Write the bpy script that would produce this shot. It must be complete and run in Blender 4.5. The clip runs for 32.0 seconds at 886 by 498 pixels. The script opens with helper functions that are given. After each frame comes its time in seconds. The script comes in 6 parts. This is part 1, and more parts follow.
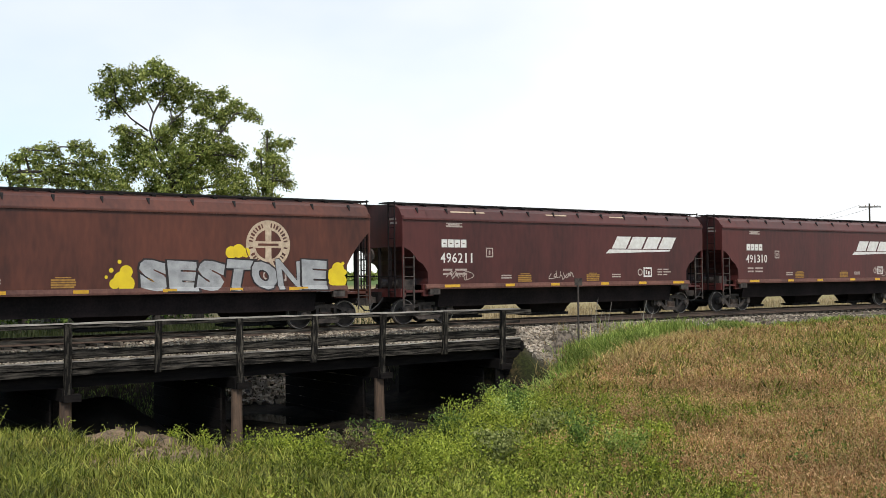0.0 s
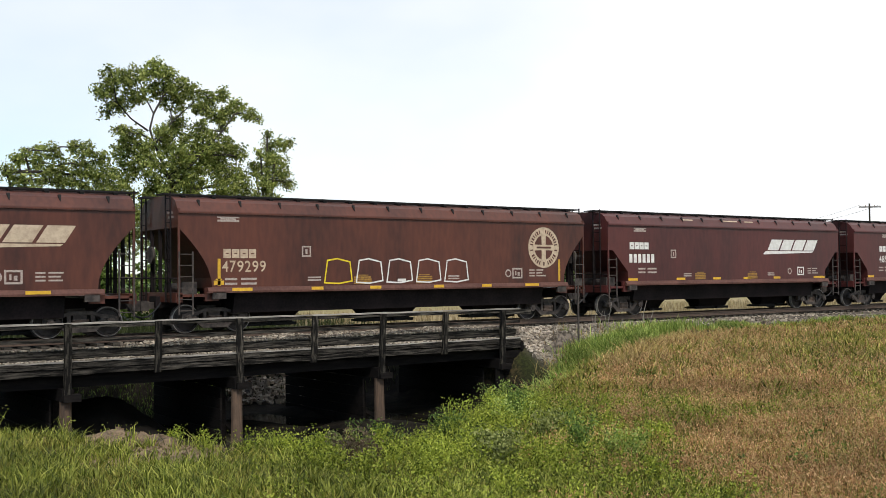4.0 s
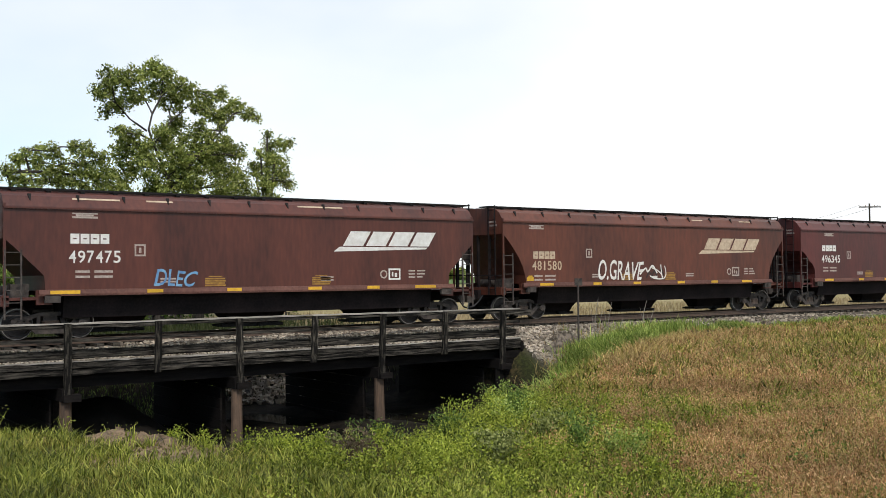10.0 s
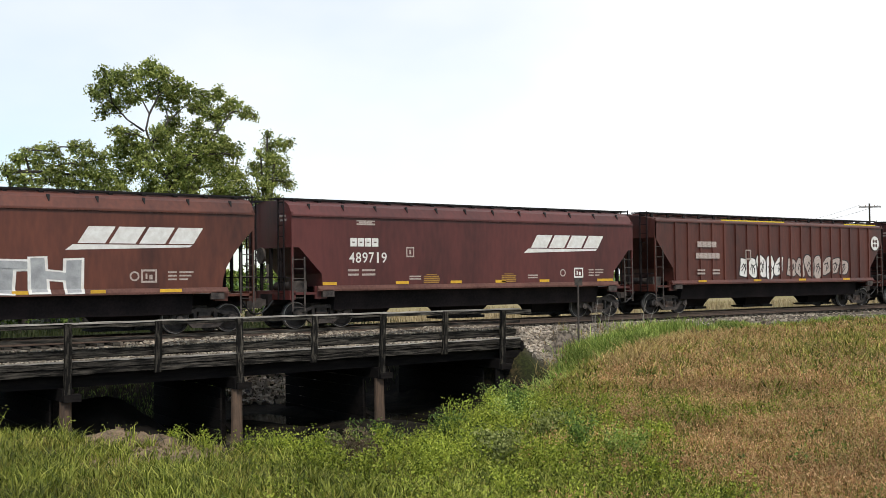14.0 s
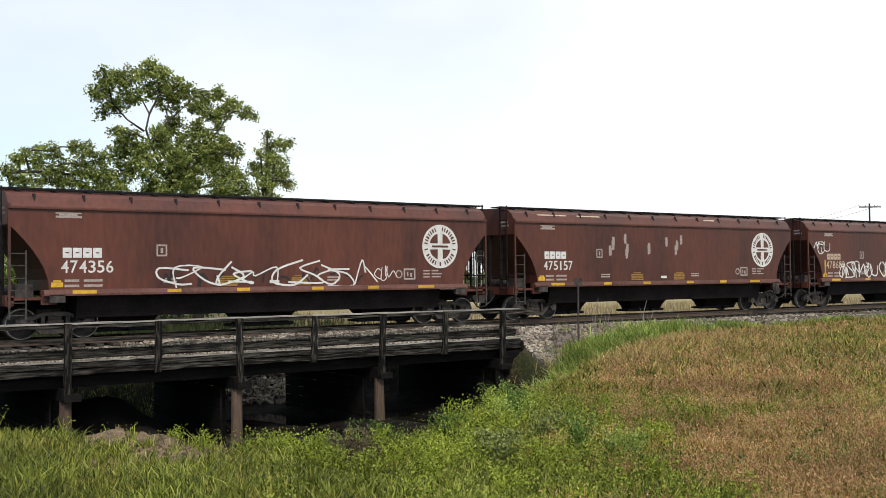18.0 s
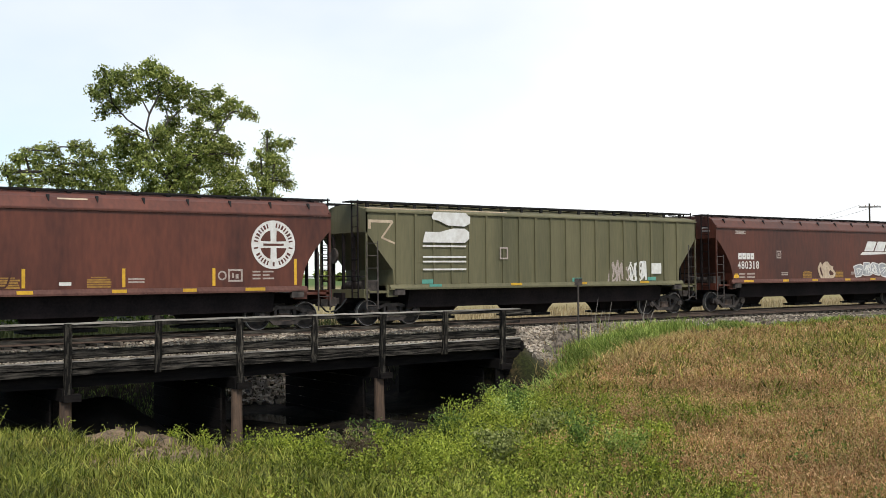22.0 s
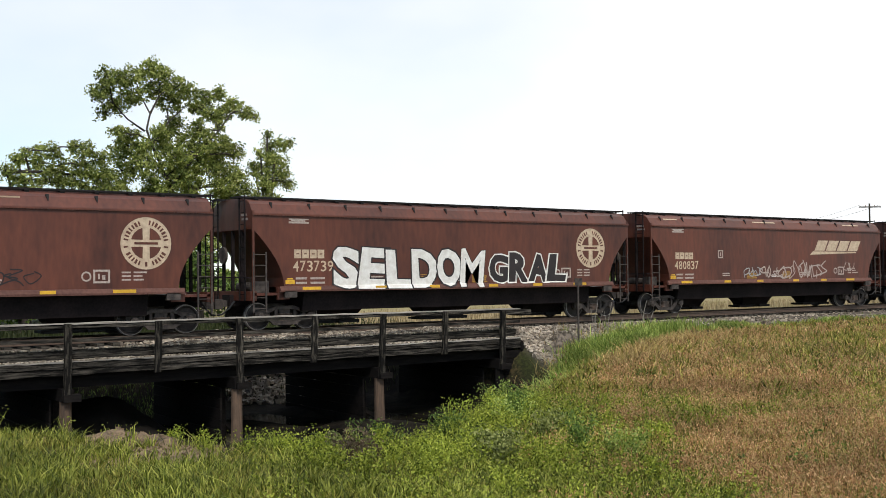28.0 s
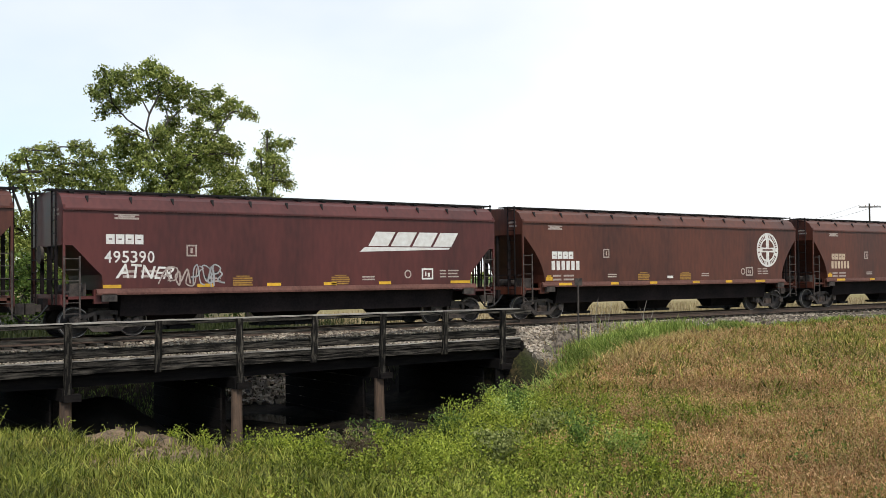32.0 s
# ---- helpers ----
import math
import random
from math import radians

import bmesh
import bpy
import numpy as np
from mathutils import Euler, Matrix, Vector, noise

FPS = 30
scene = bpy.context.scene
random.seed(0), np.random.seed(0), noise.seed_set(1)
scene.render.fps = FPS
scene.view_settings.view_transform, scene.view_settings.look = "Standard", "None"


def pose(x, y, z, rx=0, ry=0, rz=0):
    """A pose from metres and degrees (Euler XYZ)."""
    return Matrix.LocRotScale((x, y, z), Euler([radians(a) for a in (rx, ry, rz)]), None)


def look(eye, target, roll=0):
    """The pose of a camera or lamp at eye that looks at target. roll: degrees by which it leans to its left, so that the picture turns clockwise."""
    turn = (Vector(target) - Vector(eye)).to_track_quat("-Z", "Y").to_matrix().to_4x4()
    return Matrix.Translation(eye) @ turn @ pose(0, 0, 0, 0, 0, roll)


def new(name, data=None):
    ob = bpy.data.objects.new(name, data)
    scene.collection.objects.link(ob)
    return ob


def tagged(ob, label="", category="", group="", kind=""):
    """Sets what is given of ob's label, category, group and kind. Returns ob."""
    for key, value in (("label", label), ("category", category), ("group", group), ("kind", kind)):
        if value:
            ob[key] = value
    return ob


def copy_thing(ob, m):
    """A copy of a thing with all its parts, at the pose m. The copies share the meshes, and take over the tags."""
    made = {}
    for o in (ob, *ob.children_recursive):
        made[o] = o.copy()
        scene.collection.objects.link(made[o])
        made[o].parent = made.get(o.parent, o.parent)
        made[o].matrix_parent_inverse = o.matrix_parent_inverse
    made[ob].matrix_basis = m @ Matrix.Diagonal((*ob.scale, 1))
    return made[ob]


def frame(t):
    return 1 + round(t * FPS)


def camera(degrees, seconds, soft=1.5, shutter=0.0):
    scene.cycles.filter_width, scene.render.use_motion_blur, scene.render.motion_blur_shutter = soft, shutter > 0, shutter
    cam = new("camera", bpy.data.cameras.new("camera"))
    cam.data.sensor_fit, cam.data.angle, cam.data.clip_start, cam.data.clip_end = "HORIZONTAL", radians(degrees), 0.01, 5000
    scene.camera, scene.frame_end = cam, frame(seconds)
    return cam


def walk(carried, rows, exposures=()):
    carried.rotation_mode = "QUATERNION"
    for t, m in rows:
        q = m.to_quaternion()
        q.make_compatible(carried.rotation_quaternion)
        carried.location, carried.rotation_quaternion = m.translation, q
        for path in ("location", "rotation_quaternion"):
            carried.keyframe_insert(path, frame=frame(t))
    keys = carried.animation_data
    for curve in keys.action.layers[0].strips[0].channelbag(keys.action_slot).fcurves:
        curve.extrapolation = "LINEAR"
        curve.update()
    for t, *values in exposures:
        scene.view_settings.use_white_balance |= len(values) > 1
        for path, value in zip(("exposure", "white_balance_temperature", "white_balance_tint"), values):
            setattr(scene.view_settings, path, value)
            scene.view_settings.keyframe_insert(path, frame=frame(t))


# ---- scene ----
cam = camera(44.94, 32.0, soft=0.75)
EYE = Vector((0.0, 0.0, 1.727))
AIM = EYE + Vector((math.sin(0.6311) * math.cos(0.0255), math.cos(0.6311) * math.cos(0.0255), math.sin(0.0255))) * 10
STAND = look(EYE, AIM, -0.556)
walk(cam, [(0.0, STAND), (32.0, STAND)])

# ---- light: an overcast late-spring sky ----
world = bpy.data.worlds.new("overcast")
scene.world = world
world.use_nodes = True
wn, wl = world.node_tree.nodes, world.node_tree.links
wn.clear()
sky = wn.new("ShaderNodeTexSky")
sky.sky_type, sky.sun_disc = "NISHITA", False
SUN_UP, SUN_TURN = radians(50), radians(205)
sky.sun_elevation, sky.sun_rotation = SUN_UP, SUN_TURN
sky.ozone_density, sky.dust_density = 3.0, 0.4
sky_gain = wn.new("ShaderNodeVectorMath"); sky_gain.operation = "MULTIPLY"; sky_gain.inputs[1].default_value = (0.118, 0.134, 0.134)
wl.new(sky.outputs[0], sky_gain.inputs[0])
way = wn.new("ShaderNodeTexCoord")
clouds = wn.new("ShaderNodeTexNoise")
clouds.inputs["Scale"].default_value, clouds.inputs["Detail"].default_value, clouds.inputs["Roughness"].default_value = 1.6, 5.0, 0.5
squash = wn.new("ShaderNodeMapping"); squash.inputs["Scale"].default_value = (1.0, 1.0, 2.2); squash.inputs["Location"].default_value = (0.35, 0.1, 0.0)
wl.new(way.outputs["Generated"], squash.inputs[0]); wl.new(squash.outputs[0], clouds.inputs["Vector"])
cover = wn.new("ShaderNodeValToRGB")
cover.color_ramp.elements[0].position, cover.color_ramp.elements[0].color = 0.50, (0.22, 0.22, 0.22, 1)
cover.color_ramp.elements[1].position, cover.color_ramp.elements[1].color = 0.76, (1, 1, 1, 1)
east = wn.new("ShaderNodeSeparateXYZ"); wl.new(way.outputs["Generated"], east.inputs[0])
clearing = wn.new("ShaderNodeMath"); clearing.operation = "MULTIPLY_ADD"; clearing.inputs[1].default_value = 0.42
wl.new(east.outputs[0], clearing.inputs[0]); thin = wn.new("ShaderNodeMath"); thin.operation = "MULTIPLY_ADD"; thin.inputs[1].default_value, thin.inputs[2].default_value = 0.45, 0.28
wl.new(clouds.outputs["Fac"], thin.inputs[0]); wl.new(thin.outputs[0], clearing.inputs[2])
wl.new(clearing.outputs[0], cover.inputs[0])
veil = wn.new("ShaderNodeMixRGB")
wl.new(cover.outputs[0], veil.inputs[0]); wl.new(sky_gain.outputs[0], veil.inputs[1])
veil.inputs[2].default_value = (1.0, 1.02, 1.03, 1)
back = wn.new("ShaderNodeBackground"); back.inputs[1].default_value = 1.07
wl.new(veil.outputs[0], back.inputs[0])
wout = wn.new("ShaderNodeOutputWorld"); wl.new(back.outputs[0], wout.inputs[0])
sun_data = bpy.data.lights.new("sun", "SUN")
sun_data.energy, sun_data.angle, sun_data.color = 2.8, radians(12), (1.0, 0.95, 0.88)
sun = new("sun", sun_data)
sun.matrix_world = look((0, 0, 60), Vector((0, 0, 60)) - Vector((math.sin(SUN_TURN) * math.cos(SUN_UP), math.cos(SUN_TURN) * math.cos(SUN_UP), math.sin(SUN_UP))))


# ---- materials ----
def material(name, base, dark=None, scale=6.0, rough=0.7, bump=0.0, metal=0.0, fine=60.0, stretch=(1, 1, 1), spread=0.5, per_object=0.0, bias=0.0, coord="Object", specular=0.4):
    """A procedural surface: two colours mixed by a coarse noise, a fine grain over it, relief and uneven gloss."""
    mat = bpy.data.materials.new(name)
    mat.use_nodes = True
    n, l = mat.node_tree.nodes, mat.node_tree.links
    shader = n["Principled BSDF"]
    dark = dark or tuple(c * 0.6 for c in base)
    tex = n.new("ShaderNodeTexCoord")
    mapping = n.new("ShaderNodeMapping"); mapping.inputs["Scale"].default_value = stretch
    l.new(tex.outputs[coord], mapping.inputs[0])
    coarse = n.new("ShaderNodeTexNoise"); coarse.inputs["Scale"].default_value = scale; coarse.inputs["Detail"].default_value = 4.0
    grain = n.new("ShaderNodeTexNoise"); grain.inputs["Scale"].default_value = fine; grain.inputs["Detail"].default_value = 3.0
    l.new(mapping.outputs[0], coarse.inputs["Vector"]); l.new(mapping.outputs[0], grain.inputs["Vector"])
    blend = n.new("ShaderNodeMath"); blend.operation = "MULTIPLY_ADD"; blend.inputs[1].default_value = 0.35
    l.new(grain.outputs["Fac"], blend.inputs[0])
    less = n.new("ShaderNodeMath"); less.operation = "MULTIPLY"; less.inputs[1].default_value = 0.65
    l.new(coarse.outputs["Fac"], less.inputs[0]); l.new(less.outputs[0], blend.inputs[2])
    ramp = n.new("ShaderNodeValToRGB")
    ramp.color_ramp.elements[0].position, ramp.color_ramp.elements[0].color = 0.5 + bias - spread * 0.3, (*dark, 1)
    ramp.color_ramp.elements[1].position, ramp.color_ramp.elements[1].color = 0.5 + bias + spread * 0.3, (*base, 1)
    l.new(blend.outputs[0], ramp.inputs[0])
    colour = ramp.outputs[0]
    if per_object:
        info = n.new("ShaderNodeObjectInfo")
        hsv = n.new("ShaderNodeHueSaturation")
        rng = n.new("ShaderNodeMapRange"); rng.inputs[3].default_value, rng.inputs[4].default_value = 1 - per_object, 1 + per_object
        l.new(info.outputs["Random"], rng.inputs[0]); l.new(rng.outputs[0], hsv.inputs["Value"]); l.new(colour, hsv.inputs["Color"])
        colour = hsv.outputs[0]
    l.new(colour, shader.inputs["Base Color"])
    shader.inputs["Metallic"].default_value = metal
    shader.inputs["Specular IOR Level"].default_value = specular
    gloss = n.new("ShaderNodeMapRange"); gloss.inputs[3].default_value, gloss.inputs[4].default_value = max(0.05, rough - 0.12), min(1.0, rough + 0.12)
    l.new(coarse.outputs["Fac"], gloss.inputs[0]); l.new(gloss.outputs[0], shader.inputs["Roughness"])
    if bump:
        relief = n.new("ShaderNodeBump"); relief.inputs["Strength"].default_value = min(1.0, bump); relief.inputs["Distance"].default_value = 0.02
        l.new(blend.outputs[0], relief.inputs["Height"]); l.new(relief.outputs[0], shader.inputs["Normal"])
    return mat


M_BLACK = material("black_steel", (0.022, 0.020, 0.019), (0.010, 0.009, 0.009), 3.0, 0.75, 0.2, specular=0.2)
M_TRUCK = material("dusty_cast_steel", (0.105, 0.084, 0.07), (0.016, 0.013, 0.012), 5.0, 0.8, 0.3)
M_WHEEL = material("worn_wheel_steel", (0.065, 0.055, 0.05), (0.018, 0.015, 0.014), 6.0, 0.6, 0.1, 0.3)
M_RIM = material("bright_worn_rim_steel", (0.45, 0.42, 0.39), (0.20, 0.18, 0.165), 6.0, 0.45, 0.1, 0.5)
M_RAIL = material("rusty_rail_steel", (0.13, 0.085, 0.06), (0.06, 0.04, 0.03), 8.0, 0.6, 0.2)
M_TIMBER = material("weathered_creosote_timber", (0.14, 0.122, 0.098), (0.007, 0.006, 0.005), 3.5, 0.9, 1.0, fine=30, stretch=(0.5, 4, 6), per_object=0.25, spread=0.42, bias=0.07, specular=0.15)
M_BALLAST = material("dusty_brown_ballast", (0.19, 0.155, 0.12), (0.045, 0.036, 0.028), 9.0, 0.9, 0.8, fine=30)
M_BARK = material("bark", (0.09, 0.075, 0.06), (0.03, 0.025, 0.02), 4.0, 0.9, 0.7, stretch=(3, 3, 0.6))


# ---- building helpers ----
def part(name, bm, mat, parent=None, label="", smooth=False):
    mesh = bpy.data.meshes.new(name)
    bm.to_mesh(mesh); bm.free()
    mesh.materials.append(mat)
    if smooth:
        mesh.polygons.foreach_set("use_smooth", [True] * len(mesh.polygons))
    ob = new(name, mesh)
    if parent:
        ob.parent = parent
    if label:
        ob["label"] = label
    return ob


def box(bm, x0, x1, y0, y1, z0, z1):
    v = [bm.verts.new((x, y, z)) for z in (z0, z1) for x, y in ((x0, y0), (x1, y0), (x1, y1), (x0, y1))]
    for f in ((0, 3, 2, 1), (4, 5, 6, 7), (0, 1, 5, 4), (1, 2, 6, 5), (2, 3, 7, 6), (3, 0, 4, 7)):
        bm.faces.new([v[i] for i in f])
    return v


def beam(bm, a, b, w, d=None, up=(0, 0, 1)):
    """A bar of w by d from a to b."""
    a, b = Vector(a), Vector(b)
    d = d or w
    ax = (b - a).normalized()
    side = ax.cross(Vector(up))
    side = side.normalized() if side.length > 1e-4 else Vector((1, 0, 0))
    top = side.cross(ax).normalized()
    r = [[bm.verts.new(p + side * sx * w / 2 + top * sz * d / 2) for sx, sz in ((-1, -1), (1, -1), (1, 1), (-1, 1))] for p in (a, b)]
    for i in range(4):
        bm.faces.new((r[0][i], r[0][(i + 1) % 4], r[1][(i + 1) % 4], r[1][i]))
    bm.faces.new(r[0][::-1]); bm.faces.new(r[1])


def tube(bm, a, b, ra, rb=None, n=12, caps=True):
    a, b = Vector(a), Vector(b)
    rb = ra if rb is None else rb
    ax = (b - a).normalized()
    s = ax.orthogonal().normalized(); t = ax.cross(s)
    r = [[bm.verts.new(p + (s * math.cos(2 * math.pi * i / n) + t * math.sin(2 * math.pi * i / n)) * q) for i in range(n)] for p, q in ((a, ra), (b, rb))]
    for i in range(n):
        bm.faces.new((r[0][i], r[0][(i + 1) % n], r[1][(i + 1) % n], r[1][i]))
    if caps:
        bm.faces.new(r[0][::-1]); bm.faces.new(r[1])


def slab(bm, outline, y0, y1):
    """An outline in x and z, given thickness in y."""
    a = [bm.verts.new((x, y0, z)) for x, z in outline]
    b = [bm.verts.new((x, y1, z)) for x, z in outline]
    n = len(outline)
    bm.faces.new(a); bm.faces.new(b[::-1])
    for i in range(n):
        bm.faces.new((a[i], b[i], b[(i + 1) % n], a[(i + 1) % n]))


def empty(name, label, category, group="", kind=""):
    return tagged(new(name), label, category, group, kind)


# ---- ground ----
TRACK = 33.0        # the track's centre line; rails run along x, rail top is z = 0
SIDE = 31.35        # the near side of the cars
BRIDGE_A, BRIDGE_B = -9.0, 25.3


def brink(x):
    return np.interp(x, [-30, -4, 2, 3.3, 4.6, 5.2, 6.6, 9.7, 13.3, 20.2, 25, 32, 42, 80, 300], [16, 15, 13.4, 12.6, 11.0, 8.8, 9.3, 11.2, 13.9, 18.4, 21, 24.0, 26, 27, 27.5])


def rise(e0, e1, v):
    t = np.clip((v - e0) / (e1 - e0), 0, 1)
    return t * t * (3 - 2 * t)


def patchy(x, y, size, seed):
    """Irregular patches of about that size, between -1 and 1."""
    r = np.random.default_rng(seed)
    out = 0.0
    for k in range(9):
        a, f, p = r.uniform(0, 6.28), 6.28 / size * r.uniform(0.45, 1.3), r.uniform(0, 6.28)
        out = out + np.sin((x * np.cos(a) + y * np.sin(a)) * f + p)
    return np.clip(out / 3.6, -1, 1)


def ground_z(x, y):
    x, y = np.asarray(x, float), np.asarray(y, float)
    top = 0.02 - 0.35 * rise(14, 27, y) + 0.05 * np.sin(x * 0.9 + 1.3) * np.sin(y * 0.7) + 0.03 * np.sin(x * 2.3) * np.cos(y * 1.9 + x)
    floor = -3.2 + 2.7 * np.where(y < 29.6, np.interp(x, [22.4, 25.3, 27, 30], [0, 0.52, 0.72, 1.0]), rise(24.4, 27.3, x)) + 0.12 * np.sin(x * 1.7) + 0.1 * np.sin(y * 1.3 + x)
    far = -0.55 + 0.08 * np.sin(x * 0.05) - 0.25 * rise(60, 400, y)
    z = np.maximum(floor, top - 1.0 * np.clip(y - brink(x), 0, None))
    over = rise(36.5, 41, y + 0.6 * np.sin(x * 0.8))
    z = z * (1 - over) + far * over
    z = np.where(x < -14, np.maximum(z, -0.45), z)
    bed = -0.30 - 0.62 * np.clip(np.abs(y - TRACK) - 2.2, 0, None)
    gate = np.clip(np.maximum(x - BRIDGE_B, BRIDGE_A - x) * 2.2 + 0.2, -4, 0)
    return np.where((x > BRIDGE_B - 4) | (x < BRIDGE_A + 4), np.maximum(z, bed + gate * 1.0), z)


def spaced(fine0, fine1, step, reach):
    mid = list(np.arange(fine0, fine1 + 1e-6, step))
    out, d, q = [], step, fine1
    while q < reach:
        d *= 1.22; q += d; out.append(q)
    lo, d, q = [], step, fine0
    while q > -reach:
        d *= 1.22; q -= d; lo.append(q)
    return np.array(lo[::-1] + mid + out)


def sheet(name, xs, ys, zf, mat):
    gx, gy = np.meshgrid(xs, ys)
    gz = zf(gx, gy)
    nx, ny = len(xs), len(ys)
    mesh = bpy.data.meshes.new(name)
    idx = np.arange(nx * ny).reshape(ny, nx)
    faces = np.stack([idx[:-1, :-1], idx[:-1, 1:], idx[1:, 1:], idx[1:, :-1]], -1).reshape(-1, 4)
    mesh.from_pydata(np.stack([gx, gy, gz], -1).reshape(-1, 3).tolist(), [], faces.tolist())
    mesh.materials.append(mat)
    mesh.polygons.foreach_set("use_smooth", [True] * len(mesh.polygons))
    return new(name, mesh)


def ground_material():
    mat = bpy.data.materials.new("grassland")
    mat.use_nodes = True
    n, l = mat.node_tree.nodes, mat.node_tree.links
    shader = n["Principled BSDF"]
    geo = n.new("ShaderNodeNewGeometry")
    sep = n.new("ShaderNodeSeparateXYZ"); l.new(geo.outputs["Position"], sep.inputs[0])

    def noise_tex(scale, detail=4.0):
        t = n.new("ShaderNodeTexNoise"); t.inputs["Scale"].default_value = scale; t.inputs["Detail"].default_value = detail
        l.new(geo.outputs["Position"], t.inputs["Vector"])
        return t.outputs["Fac"]

    def step_of(sock, a, b):
        r = n.new("ShaderNodeMapRange"); r.interpolation_type = "SMOOTHSTEP"
        r.inputs[1].default_value, r.inputs[2].default_value = a, b
        l.new(sock, r.inputs[0])
        return r.outputs[0]

    def mix(fac, a, b):
        m = n.new("ShaderNodeMixRGB")
        l.new(fac, m.inputs[0])
        for s, v in ((m.inputs[1], a), (m.inputs[2], b)):
            if isinstance(v, tuple):
                s.default_value = (*v, 1)
            else:
                l.new(v, s)
        return m.outputs[0]
    near = mix(step_of(noise_tex(0.5), 0.42, 0.6), (0.034, 0.040, 0.012), (0.075, 0.055, 0.026))
    near = mix(step_of(noise_tex(9.0), 0.4, 0.62), near, (0.022, 0.022, 0.010))
    spot = n.new("ShaderNodeVectorMath"); spot.operation = "DISTANCE"; spot.inputs[1].default_value = (4.05, 10.3, 0.0)
    l.new(geo.outputs["Position"], spot.inputs[0])
    near = mix(step_of(spot.outputs["Value"], 1.5, 0.6), near, mix(step_of(noise_tex(4.0), 0.35, 0.65), (0.30, 0.22, 0.13), (0.14, 0.10, 0.06)))
    wild = mix(step_of(noise_tex(0.035), 0.40, 0.56), (0.36, 0.275, 0.15), (0.27, 0.22, 0.10))
    wild = mix(step_of(noise_tex(1.5), 0.5, 0.75), wild, (0.30, 0.27, 0.12))
    # ground left of x = 28 darkens: the thicket's shade, put into its colour
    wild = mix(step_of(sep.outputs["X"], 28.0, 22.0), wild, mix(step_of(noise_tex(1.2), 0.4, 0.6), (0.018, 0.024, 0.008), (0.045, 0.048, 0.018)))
    both = mix(step_of(sep.outputs["Y"], 37.0, 41.0), near, wild)
    distant = mix(step_of(sep.outputs["Y"], 150.0, 330.0), both, (0.10, 0.15, 0.045))
    # creek mud, near-black: shade in the cut and under the bridge is painted in
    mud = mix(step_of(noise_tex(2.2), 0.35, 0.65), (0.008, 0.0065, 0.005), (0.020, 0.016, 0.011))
    gravel = mix(step_of(noise_tex(7.0), 0.35, 0.65), (0.055, 0.045, 0.036), (0.19, 0.155, 0.12))

    def product(a, b):
        m = n.new("ShaderNodeMath"); m.operation = "MULTIPLY"
        l.new(a, m.inputs[0]); l.new(b, m.inputs[1])
        return m.outputs[0]
    along = product(product(step_of(sep.outputs["Y"], 27.2, 28.8), step_of(sep.outputs["Y"], 37.6, 36.8)), step_of(sep.outputs["X"], 25.2, 26.0))
    distant = mix(along, distant, gravel)
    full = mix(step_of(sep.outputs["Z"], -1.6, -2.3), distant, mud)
    l.new(full, shader.inputs["Base Color"])
    shader.inputs["Roughness"].default_value = 0.95
    shader.inputs["Specular IOR Level"].default_value = 0.1
    relief = n.new("ShaderNodeBump"); relief.inputs["Strength"].default_value = 0.8; relief.inputs["Distance"].default_value = 0.05
    l.new(noise_tex(14.0), relief.inputs["Height"]); l.new(relief.outputs[0], shader.inputs["Normal"])
    return mat


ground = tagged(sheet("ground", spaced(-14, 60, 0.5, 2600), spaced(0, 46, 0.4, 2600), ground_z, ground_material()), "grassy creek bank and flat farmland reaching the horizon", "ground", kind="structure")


# ---- the train: kinds of covered hopper cars ----
M_MAROON = material("maroon_car_paint", (0.102, 0.0245, 0.0205), (0.046, 0.0115, 0.010), 0.6, 0.44, 0.0, fine=7, stretch=(1, 1, 0.25), per_object=0.12, spread=0.5, specular=0.45)
M_OXIDE = material("oxide_brown_car_paint", (0.132, 0.038, 0.0205), (0.050, 0.015, 0.0095), 0.7, 0.46, 0.0, fine=7, stretch=(1.0, 1, 0.25), per_object=0.14, spread=0.5, specular=0.45)
M_FADED = material("faded_brown_car_paint", (0.122, 0.035, 0.0225), (0.050, 0.0155, 0.0115), 0.8, 0.46, 0.0, fine=8, stretch=(1.2, 1, 0.25), per_object=0.10, spread=0.5, specular=0.45)
# dusty sill paint, also lightened in colour for the sky its slope catches
M_SILL = material("dusty_skylit_sill_paint", (0.16, 0.072, 0.053), (0.07, 0.028, 0.021), 0.8, 0.7, 0.0, fine=9, stretch=(1.2, 1, 1), per_object=0.12, specular=0.3)
M_STREAK = material("pale_dust_streak", (0.30, 0.20, 0.17), (0.15, 0.07, 0.055), 6.0, 0.7, fine=20)
M_OLIVE = material("faded_green_car_paint", (0.165, 0.145, 0.075), (0.095, 0.088, 0.045), 0.9, 0.65, 0.0, fine=10, stretch=(1.4, 1, 0.15))
M_DUSTY_BLACK = material("dusty_black_underframe", (0.024, 0.017, 0.017), (0.007, 0.006, 0.006), 1.2, 0.85, 0.1, fine=14, specular=0.15)
M_WHITE = material("white_lettering", (0.80, 0.78, 0.73), (0.62, 0.58, 0.52), 5.0, 0.6)
M_CREAM = material("faded_cream_lettering", (0.62, 0.49, 0.34), (0.40, 0.29, 0.20), 6.0, 0.65)
M_YELLOW = material("yellow_reflector", (0.75, 0.44, 0.03), (0.55, 0.30, 0.03), 8.0, 0.5, per_object=0.15)
M_AMBER = material("faded_yellow_stencil", (0.42, 0.23, 0.04), (0.22, 0.11, 0.03), 14.0, 0.6)
M_PALE = material("dusty_white_stencil", (0.52, 0.44, 0.38), (0.28, 0.21, 0.18), 18.0, 0.65)
